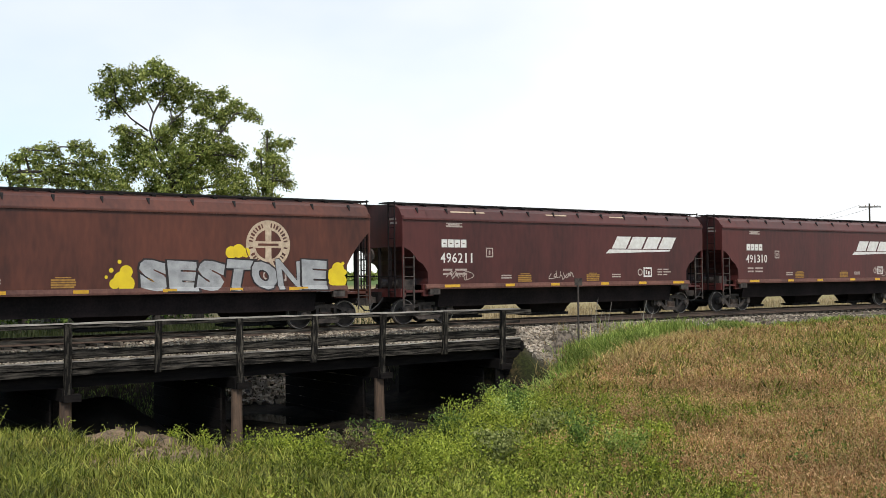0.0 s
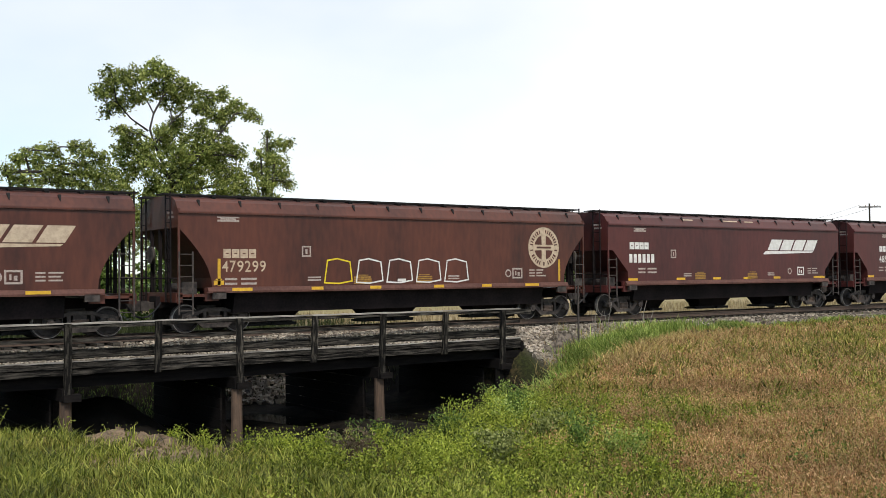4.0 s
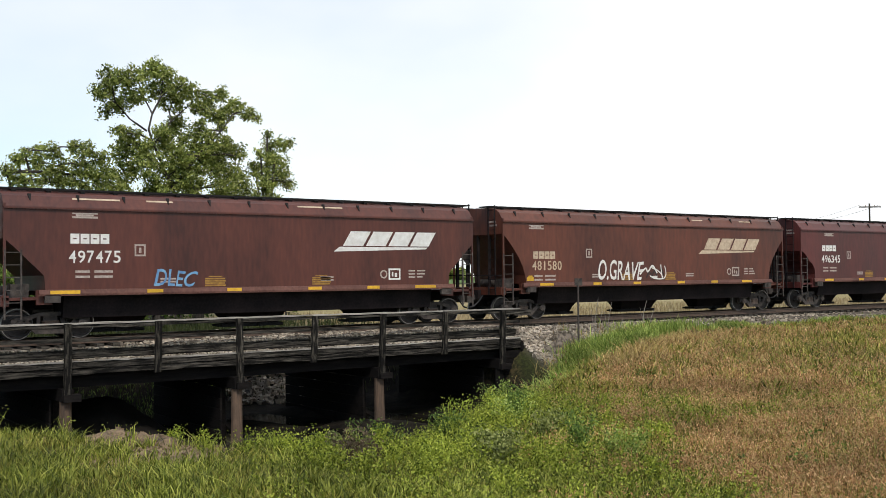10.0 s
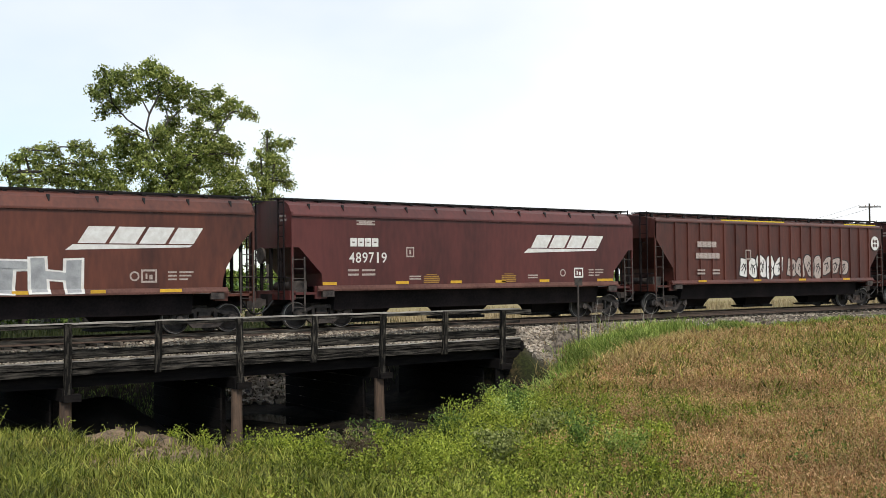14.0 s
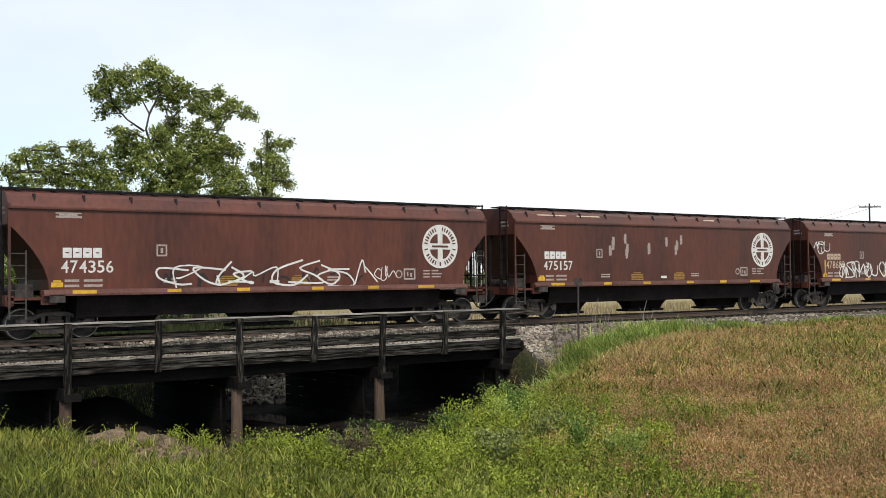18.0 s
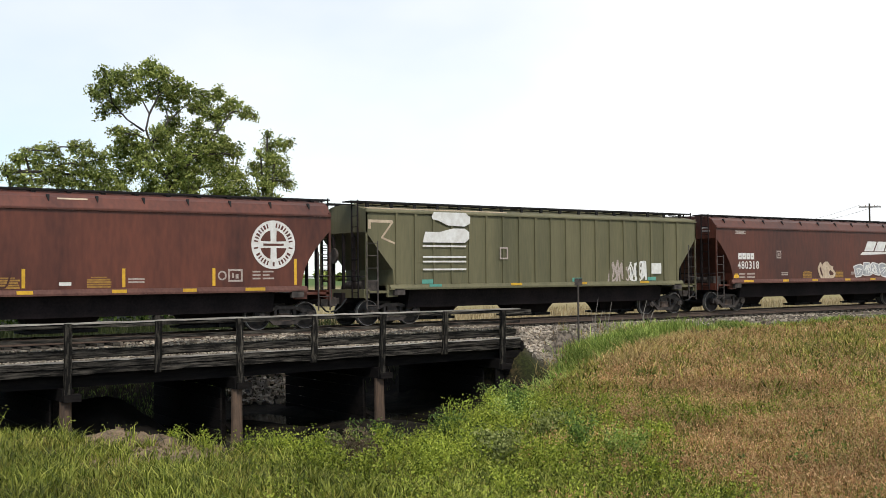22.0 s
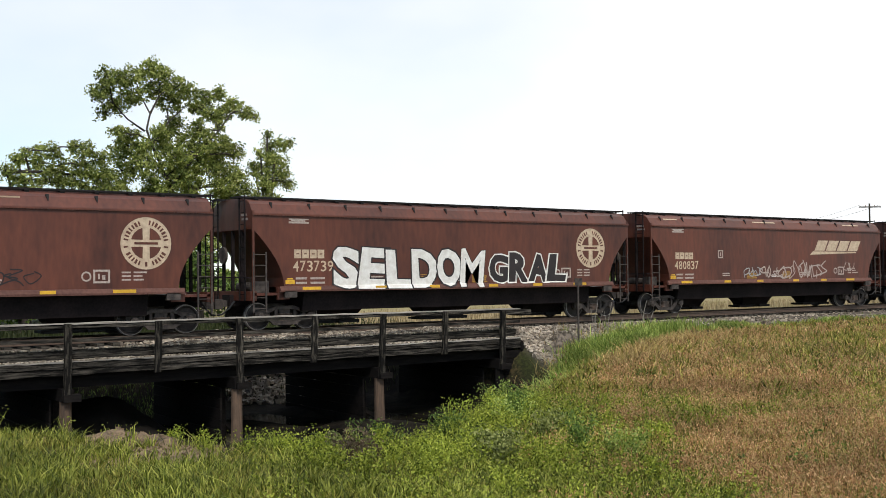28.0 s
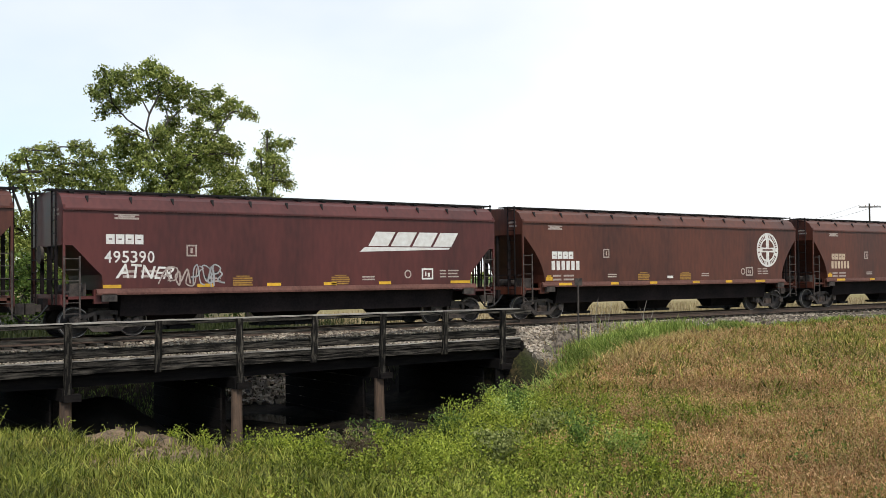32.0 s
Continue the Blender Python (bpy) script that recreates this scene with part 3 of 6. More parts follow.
def roundel(car, x, z, r, mat, paint):
    """The older emblem as a disc with a cross of four dark quarters and a ring of short bars."""
    bm = bmesh.new()
    disc(bm, x, z, r, NEAR)
    plate = part("emblem", bm, mat, car)
    bm = bmesh.new()
    for k in range(4):
        a0 = k * math.pi / 2
        pts = [(0.13, 0.13)] + [(0.60 * math.cos(a), 0.60 * math.sin(a)) for a in (0.24, 0.5, 0.785, 1.07, 1.33)]
        co, si = round(math.cos(a0)), round(math.sin(a0))
        bm.faces.new([bm.verts.new((x + r * (u * co - v * si), NEAR - 0.004, z + r * (u * si + v * co))) for u, v in pts])
    for k in range(36):
        a = 2 * math.pi * k / 36
        if k % 36 in (0, 9, 10, 26, 28, 18, 34, 20):
            continue
        p, q = Vector((math.cos(a), math.sin(a))), Vector((-math.sin(a), math.cos(a)))
        w = 0.032 if k % 3 else 0.045
        pts = [p * 0.70 - q * w, p * 0.70 + q * w, p * 0.88 + q * w, p * 0.88 - q * w]
        bm.faces.new([bm.verts.new((x + r * v.x, NEAR - 0.004, z + r * v.y)) for v in pts])
    patch(bm, x - 0.46 * r, x + 0.46 * r, z - 0.045 * r, z + 0.045 * r, NEAR - 0.006)
    disc(bm, x, z, r * 1.03, NEAR - 0.003, inner=r * 0.99)
    part("emblem_pattern", bm, paint, plate)


def road_number(car, x, z0, number, mat, gap):
    for k in range(6):
        bm = bmesh.new()
        u = x + 0.262 * k
        if number:
            thin = 0.07 if number[k] == "1" else 0.0
            write(bm, number[k], u + thin, u + 0.215 - thin, z0, z0 + 0.36, NEAR, 0.012)
        else:
            patch(bm, u + 0.02, u + 0.2, z0, z0 + 0.36, NEAR)
        part("digit", bm, mat, car)
    bm = bmesh.new()
    blocks(bm, x + 0.03, x + 1.2, z0 + gap + 0.02, z0 + gap + 0.31, NEAR, 4, True)
    part("reporting_mark", bm, mat, car)


def small_stencils(car, half, kind, rnd, slide):
    """Yellow reflectors, warning panels, weight lines, inspection boxes."""
    left = -half
    if kind == "notched":
        spots, zr = [(1.15, 1.7), (4.1, 4.65), (6.5, 7.0), (8.6, 9.1), (10.8, 11.3), (13.9, 14.8)], 1.52
    elif kind == "slanted":
        spots, zr = [(1.25, 2.1), (4.1, 4.6), (6.7, 7.2), (9.6, 10.1), (11.9, 12.4), (13.9, 14.8)], 1.375
    else:
        spots, zr = [(1.75, 2.45), (4.6, 5.05), (6.9, 7.35), (9.6, 10.05), (11.8, 12.25), (13.9, 14.6)], 1.375
    y = NEAR if zr > 1.46 else -1.706
    for a, b in spots:
        bm = bmesh.new()
        patch(bm, left + a, left + b, zr - 0.05, zr + 0.05, y)
        part("reflector", bm, M_YELLOW, car)
    for a in {"arched": (6.3, 8.9), "slanted": (6.0, 9.8)}.get(kind, (5.3, 8.9)):
        bm = bmesh.new()
        a += left
        for k in range(4):
            patch(bm, a, a + rnd.uniform(0.66, 0.72), 1.70 - k * 0.07, 1.75 - k * 0.07, NEAR)
        patch(bm, a + 0.12, a + 0.58, 1.78, 1.81, NEAR)
        part("warning_panel", bm, M_AMBER, car)
    if kind == "arched":
        bm = bmesh.new()
        a = left + 1.15
        patch(bm, a + 0.02, a + 0.36, 1.52, 1.66, NEAR); patch(bm, a + 0.08, a + 0.3, 1.675, 1.72, NEAR)
        part("hazard_panel", bm, M_YELLOW, car)
        bm = bmesh.new()
        patch(bm, left + 8.1, left + 8.45, 1.56, 1.66, NEAR)
        part("stencil_plate", bm, M_WHITE, car)
    a = left + {"arched": 1.55}.get(kind, 1.75) + 0.4 * slide
    top = 2.0 if kind != "arched" else 1.74
    for k in range(2):
        z = top - k * 0.15
        for u0, u1 in ((0.0, 0.42), (0.55, 1.1)):
            bm = bmesh.new()
            patch(bm, a + u0, a + u1, z - 0.07, z, NEAR)
            part("weight_line", bm, M_PALE, car)
    # small inspection square and its frame
    bm = bmesh.new()
    u, z = left + {"arched": 4.3}.get(kind, 3.75) + (2.6 if slide > 1.2 else 0.8 if slide > 0.9 else 0.0), 2.42
    for x0, x1, z0, z1 in ((0, .34, 0, .05), (0, .34, .31, .36), (0, .05, .05, .31), (.29, .34, .05, .31)):
        patch(bm, u + x0, u + x1, z + z0, z + z1, NEAR)
    patch(bm, u + 0.13, u + 0.21, z + 0.1, z + 0.26, NEAR)
    part("inspection_mark", bm, M_PALE, car)
    bm = bmesh.new()
    u, z = half - (3.35 if kind == "notched" else 3.75), 1.62
    for x0, x1, z0, z1 in ((0, .5, 0, .06), (0, .5, .34, .40), (0, .06, .06, .34), (.44, .5, .06, .34)):
        patch(bm, u + x0, u + x1, z + z0, z + z1, NEAR)
    patch(bm, u + 0.14, u + 0.2, z + 0.12, z + 0.28, NEAR); patch(bm, u + 0.26, u + 0.36, z + 0.1, z + 0.24, NEAR)
    part("data_box", bm, M_WHITE if kind != "arched" else M_PALE, car)
    bm = bmesh.new()
    for k in range(3):
        z = 1.96 - k * 0.11
        u = half - (2.55 if kind == "notched" else 2.9)
        patch(bm, u, u + 0.28, z - 0.05, z, NEAR); patch(bm, u + 0.36, u + rnd.uniform(0.6, 0.85), z - 0.05, z, NEAR)
    for k in range(2):
        u = left + (4.5, 10.2)[k] + rnd.uniform(-0.2, 0.2)
        for j in range(2):
            patch(bm, u, u + 0.5, 1.62 + j * 0.09, 1.67 + j * 0.09, NEAR)
    disc(bm, half - 3.95, 1.82, 0.15, NEAR, 20, 0.10)
    tagged(part("data_stencil", bm, M_PALE, car), kind="stuff")
    bm = bmesh.new()
    u = left + {"notched": 1.5, "rounded": 1.9}.get(kind, 1.3) + slide
    patch(bm, u, u + 0.75, 3.52, 3.58, NEAR); patch(bm, u, u + 0.75, 3.64, 3.68, NEAR); patch(bm, u + 0.1, u + 0.62, 3.585, 3.635, NEAR)
    part("top_stencil", bm, M_PALE, car)
    # notices on the end sheet
    bm = bmesh.new()
    for k in range(2):
        yy = -1.25 + k * 0.05
        bm.faces.new([bm.verts.new(p) for p in ((-half - 0.004, yy, 3.62 + k * 0.14), (-half - 0.004, yy + 0.45, 3.62 + k * 0.14), (-half - 0.004, yy + 0.45, 3.69 + k * 0.14), (-half - 0.004, yy, 3.69 + k * 0.14))])
    part("end_stencil", bm, M_PALE, car)


def bubble(car, word, x0, x1, z0, z1, fill, edge, bold=0.05, wave=0.06, lean=0.0):
    """A big spray-painted word of fat overlapping letters with an outline."""
    rnd = random.Random(word)
    fat = {ch: min(bold, 0.03) if ch in "MWN" else bold for ch in word}
    widths = [0.62 if ch in "IJ" else 1.0 for ch in word]
    step = (x1 - x0) / sum(widths)
    rim = None
    x = x0
    for k, ch in enumerate(word):
        w = widths[k] * step
        up, dn, sl = rnd.uniform(-wave, wave * 1.4), rnd.uniform(-wave, wave) * 0.5, lean + rnd.uniform(-0.22, 0.22)
        for layer, mat, more in ((0, edge, 0.05), (1, fill, 0.0)):
            bm = bmesh.new()
            write(bm, ch, x - 0.01, x + w + 0.01, z0 + 0.05 + dn, z1 - 0.05 + up, NEAR - 0.002 - 0.0012 * k - layer * 0.0006, fat[ch], 0.045, sl, more * (0.45 if ch in "MWN" else 1.0))
            if z0 < 1.44:
                over_sill(bm)
            ob = part("graffiti_letter" if layer else "graffiti", bm, mat, rim or car, "" if layer else "spray-painted graffiti letter")
            if layer == 0:
                rim = ob
        rim = None
        x += w


def throwup(car, x0, x1, z0, z1, fill, edge, count, seed):
    """An unreadable spray-painted piece: a row of plain fat rounded lumps, outlined, each crossed by a stroke."""
    rnd = random.Random(seed)
    w = (x1 - x0) / count
    for k in range(count):
        cx, cz = x0 + w * (k + 0.5), (z0 + z1) / 2 + rnd.uniform(-0.05, 0.05)
        rx, rz, turn = w * 0.56, (z1 - z0) / 2 * rnd.uniform(0.85, 1.05), rnd.uniform(-0.25, 0.25)
        shape = []
        for i in range(22):
            a = 2 * math.pi * i / 22
            e = 0.7
            u = math.copysign(abs(math.cos(a)) ** e, math.cos(a)) * (1 + 0.20 * math.sin(3 * a + 2 * k + seed))
            v = math.copysign(abs(math.sin(a)) ** e, math.sin(a)) * (1 + 0.16 * math.sin(2 * a + seed + k))
            shape.append((u * rx + v * rz * turn, v * rz))
        y = NEAR - 0.002 - 0.0014 * k
        rim = None
        for layer, mat, f in ((0, edge, 0.0), (1, fill, 0.055)):
            bm = bmesh.new()
            bm.faces.new([bm.verts.new((cx + u * (1 - f / rx), y - 0.0005 * layer, cz + v * (1 - f / rz))) for u, v in shape])
            ob = part("graffiti_lump" if layer else "graffiti", bm, mat, rim or car, "" if layer else "spray-painted graffiti lump with outline")
            rim = rim or ob
        bm = bmesh.new()
        d = rnd.uniform(-0.25, 0.25) * rx
        stroke(bm, [(cx - rx * 0.45, cz + d), (cx + d, cz + rz * 0.35), (cx + rx * 0.35, cz - rz * 0.1), (cx - d, cz - rz * 0.55)], 0.05, y - 0.0008)
        stroke(bm, [(cx + rx * rnd.uniform(-0.6, 0.1), cz + rz * rnd.uniform(-0.6, -0.2)), (cx + rx * rnd.uniform(-0.2, 0.5), cz + rz * rnd.uniform(0.1, 0.5)), (cx + rx * rnd.uniform(0.2, 0.7), cz + rz * rnd.uniform(-0.4, 0.7))], 0.045, y - 0.0010)
        part("graffiti_line", bm, edge, rim)


def tag(car, x0, x1, z0, z1, mat, rnd, w=0.05, loops=7, word=None):
    """A quick spray-painted tag, a word where it can be read."""
    bm = bmesh.new()
    if word:
        write(bm, word, x0, x1, z0, z1, NEAR - 0.003, 0.018, 0.05, 0.12)
        if z0 < 1.44:
            over_sill(bm)
    else:
        scribble(bm, x0, x1, z0, z1, NEAR - 0.005, max(0.03, w * 1.15), rnd, loops)
    ob = tagged(part("graffiti_tag", bm, mat, car, "spray-painted graffiti tag"), kind="stuff")
    if not word and mat in (M_WHITE, M_GREY) and z1 - z0 > 0.45:
        bm = bmesh.new()
        for k in range(max(3, int((x1 - x0) * 2.2))):
            u = x0 + (x1 - x0) * (k + rnd.random()) / max(3, int((x1 - x0) * 2.2))
            stroke(bm, [(u - 0.12, z0 + rnd.uniform(0.0, 0.5) * (z1 - z0)), (u + rnd.uniform(-0.1, 0.1), z0 + rnd.uniform(0.3, 0.8) * (z1 - z0)), (u + 0.16, z0 + rnd.uniform(0.1, 0.9) * (z1 - z0))], 0.07, NEAR - 0.0015 - 0.0002 * (k % 5))
        tagged(part("graffiti_shadow", bm, M_INK, ob), kind="stuff")


def puffs(car, spots, mat):
    for k, (x, z, r) in enumerate(spots):
        bm = bmesh.new()
        disc(bm, x, z, r, NEAR - 0.0005 - 0.00005 * k, 18)
        part("graffiti_cloud", bm, mat, car, "spray-painted cloud")


def ticks(car, half, mat, n=5):
    for i in range(n):
        bm = bmesh.new()
        x = -half + 1.35 + (2 * half - 2.7) * i / (n - 1)
        patch(bm, x - 0.05, x + 0.05, 1.50, 2.05 if 0 < i < n - 1 else 2.35, NEAR)
        part("reflector_strip", bm, mat, car)


# the consist, car by car: kind, length, emblem (s white swoosh, f faded swoosh, r cream roundel, w white roundel), number
CONSIST = [
    ("arched", 18.45, "r", ""), ("rounded", 17.31, "s", "496211"), ("rounded", 17.27, "s", "491310"), ("arched", 18.50, "r", "474758"),
    ("arched", 18.47, "w", "472242"), ("arched", 18.46, "f", "482368"), ("arched", 18.45, "r", "479299"), ("notched", 17.35, "s", ""),
    ("notched", 17.32, "s", "489672"), ("slanted", 17.95, "s", "487527"), ("arched", 18.52, "w", "472051"), ("arched", 18.59, "w", "475614"),
    ("notched", 17.30, "s", "495036"), ("notched", 17.23, "s", "498248"), ("slanted", 18.00, "s", "497475"), ("arched", 18.57, "f", "481580"),
    ("rounded", 17.25, "s", "496345"), ("arched", 18.51, "r", "475618"), ("notched", 17.33, "s", "495211"), ("arched", 18.46, "s", "480960"),
    ("notched", 17.31, "s", "489719"), ("ribbed", 18.42, "b", ""), ("notched", 17.35, "s", ""), ("arched", 18.45, "r", "478843"),
    ("arched", 18.47, "f", "481478"), ("arched", 18.47, "w", "474356"), ("arched", 18.50, "w", "475157"), ("arched", 18.46, "r", "478683"),
    ("arched", 18.46, "r", "478183"), ("notched", 17.27, "s", "499237"), ("arched", 18.48, "w", "472131"), ("ribbed_green", 18.45, "g", ""),
    ("arched", 18.44, "s", "480318"), ("arched", 18.47, "r", "475615"), ("notched", 17.32, "s", "489690"), ("slanted", 17.98, "s", "487490"),
    ("slanted", 17.69, "s", "477712"), ("arched", 18.46, "f", "483037"), ("arched", 18.46, "r", "476161"), ("arched", 18.50, "r", "473739"),
    ("arched", 18.49, "f", "480837"), ("slanted", 18.52, "s", "479501"), ("slanted", 17.97, "s", "488120"), ("arched", 18.49, "f", "482796"),
    ("notched", 17.34, "s", "495390"), ("arched", 18.52, "w", ""), ("arched", 18.45, "f", "")]
LENGTH = {"notched": 17.33, "rounded": 17.3, "slanted": 17.95, "arched": 18.46, "ribbed": 18.4, "ribbed_green": 18.4}
KIND_LABEL = {"rounded": "maroon covered hopper car with rounded side ends",
              "notched": "maroon covered hopper car on the track", "slanted": "dusty brown covered hopper car, slanted side ends",
              "arched": "rust-brown covered hopper car, arched side ends", "ribbed": "brown rib-sided covered hopper car with graffiti",
              "ribbed_green": "faded green rib-sided covered hopper car with white emblem"}
EMBLEM_LABEL = {"s": ", white slanted emblem", "f": ", faded cream emblem", "r": ", cream round emblem", "w": ", white round emblem", "b": "", "g": ""}
# cars whose number stands farther from the end than is usual for their kind
NUMBER_AT = {"489672": 2.2, "498248": 1.8, "489719": 2.2, "489690": 2.2, "497475": 1.8, "487527": 2.6, "487490": 3.0, "477712": 2.0, "488120": 2.6, "479501": 1.3}
TRAIN = []
at = 2.05
for kind, length, emblem, number in CONSIST:
    car = copy_thing(PROTO[kind], pose(at + length / 2, 33.0, 0))
    tagged(car, KIND_LABEL[kind] + EMBLEM_LABEL[emblem], "train car", "cars of the freight train")
    TRAIN.append((car, at + length / 2))
    at += length
    half = LENGTH[kind] / 2 - 0.68
    rnd = random.Random(number or kind + emblem)
    if kind in PROTO and kind[:6] != "ribbed":
        small_stencils(car, half, kind, rnd, NUMBER_AT.get(number, 1.2) - 1.2)
        pale = M_WHITE if emblem == "s" else M_CREAM
        if kind == "arched":
            road_number(car, -half + 1.45, 1.93, number, M_WHITE if emblem in "sw" else M_CREAM, 0.42)
        else:
            road_number(car, -half + NUMBER_AT.get(number, {"notched": 1.2, "rounded": 1.65, "slanted": 2.0}[kind]), 1.93 if number == "479501" else 2.22, number, M_WHITE, 0.54)
        if emblem in "sf":
            x0 = half - (5.95 if kind != "arched" else 6.0)
            swoosh(car, x0, x0 + 4.3, pale)
        else:
            roundel(car, half - (2.15 if number or at > 60 else 3.9), 2.81, 0.80, M_WHITE if emblem == "w" else M_CREAM, M_OXIDE)
for ob in list(PROTO.values()):
    for o in (*ob.children_recursive, ob):
        bpy.data.objects.remove(o)


def car_at(i):
    kind = CONSIST[i][0]
    return TRAIN[i][0], LENGTH[kind] / 2 - 0.68, random.Random(i)


def rows_of_motion():
    # the train runs past at a steady 24.7 m/s; seconds and metres gone
    return [(0.0, 0), (1.0, 25.25), (2.0, 49.36), (3.0, 73.62), (6.0, 147.8), (7.0, 172.08), (8.0, 196.54), (9.0, 221.09), (10.0, 246.19), (11.0, 270.73), (12.0, 296.24), (13.0, 320.8), (14.0, 345.23), (17.0, 418.62), (18.0, 444.16), (19.0, 468.63), (20.0, 493.06), (21.0, 517.5), (22.0, 542.03), (23.0, 566.43), (24.0, 590.8), (25.0, 615.37), (28.0, 691.58), (29.0, 715.97), (30.0, 740.49), (31.0, 764.96), (32.0, 789.53)]


def motions():
    for ob, x in TRAIN:
        walk(ob, [(t, pose(x - s, TRACK, 0)) for t, s in rows_of_motion()])
    # wheelsets turn while their car passes in front
    done = dict(rows_of_motion())
    times, gone = list(done.keys()), list(done.values())
    for ob, x in TRAIN:
        enter, leave = (float(np.interp(x - d, gone, times)) for d in (52.0, 2.0))
        first, last = int(enter * FPS) + 1, min(int(leave * FPS), 32 * FPS - 1)
        steps = [0.0] + [i / FPS for i in range(max(1, first), last)] + [32.0]
        for truck_part in ob.children:
            for w in truck_part.children:
                if w.name.startswith("wheelset"):
                    p = w.location.copy()
                    walk(w, [(t, pose(*p, 0, -85.0 * min(i, len(steps) - 2), 0)) for i, t in enumerate(steps)])
    # the tall tree leans a little as the wind shifts
    base = BIG_TREE.location.copy()
    walk(BIG_TREE, [(t, pose(*base, 0, a, 0)) for t, a in ((0.0, 0.0), (6.0, 0.0), (9.0, -0.15), (11.0, -0.7), (13.0, -1.2), (19.0, -1.2), (23.0, -1.2), (28.0, -1.0), (32.0, -1.2))])


# ---- graffiti and odd markings ----
c, h, r = car_at(0)
bubble(c, "SESTONE", h - 8.2, h - 1.75, 1.30, 2.32, M_GREY, M_INK, 0.11, 0.03)
puffs(c, [(h - 8.75, 1.72, 0.24), (h - 8.6, 1.95, 0.2), (h - 8.95, 1.6, 0.16), (h - 8.6, 1.6, 0.26), (h - 9.05, 2.0, 0.07), (h - 9.2, 1.8, 0.05), (h - 8.8, 2.25, 0.06)], M_LEMON)
puffs(c, [(h - 1.45, 1.75, 0.3), (h - 1.3, 2.0, 0.24), (h - 1.2, 1.62, 0.24), (h - 1.05, 1.9, 0.1), (h - 1.1, 2.2, 0.06)], M_LEMON)
puffs(c, [(h - 5.2, 2.55, 0.2), (h - 4.95, 2.6, 0.22), (h - 4.7, 2.55, 0.16)], M_LEMON)
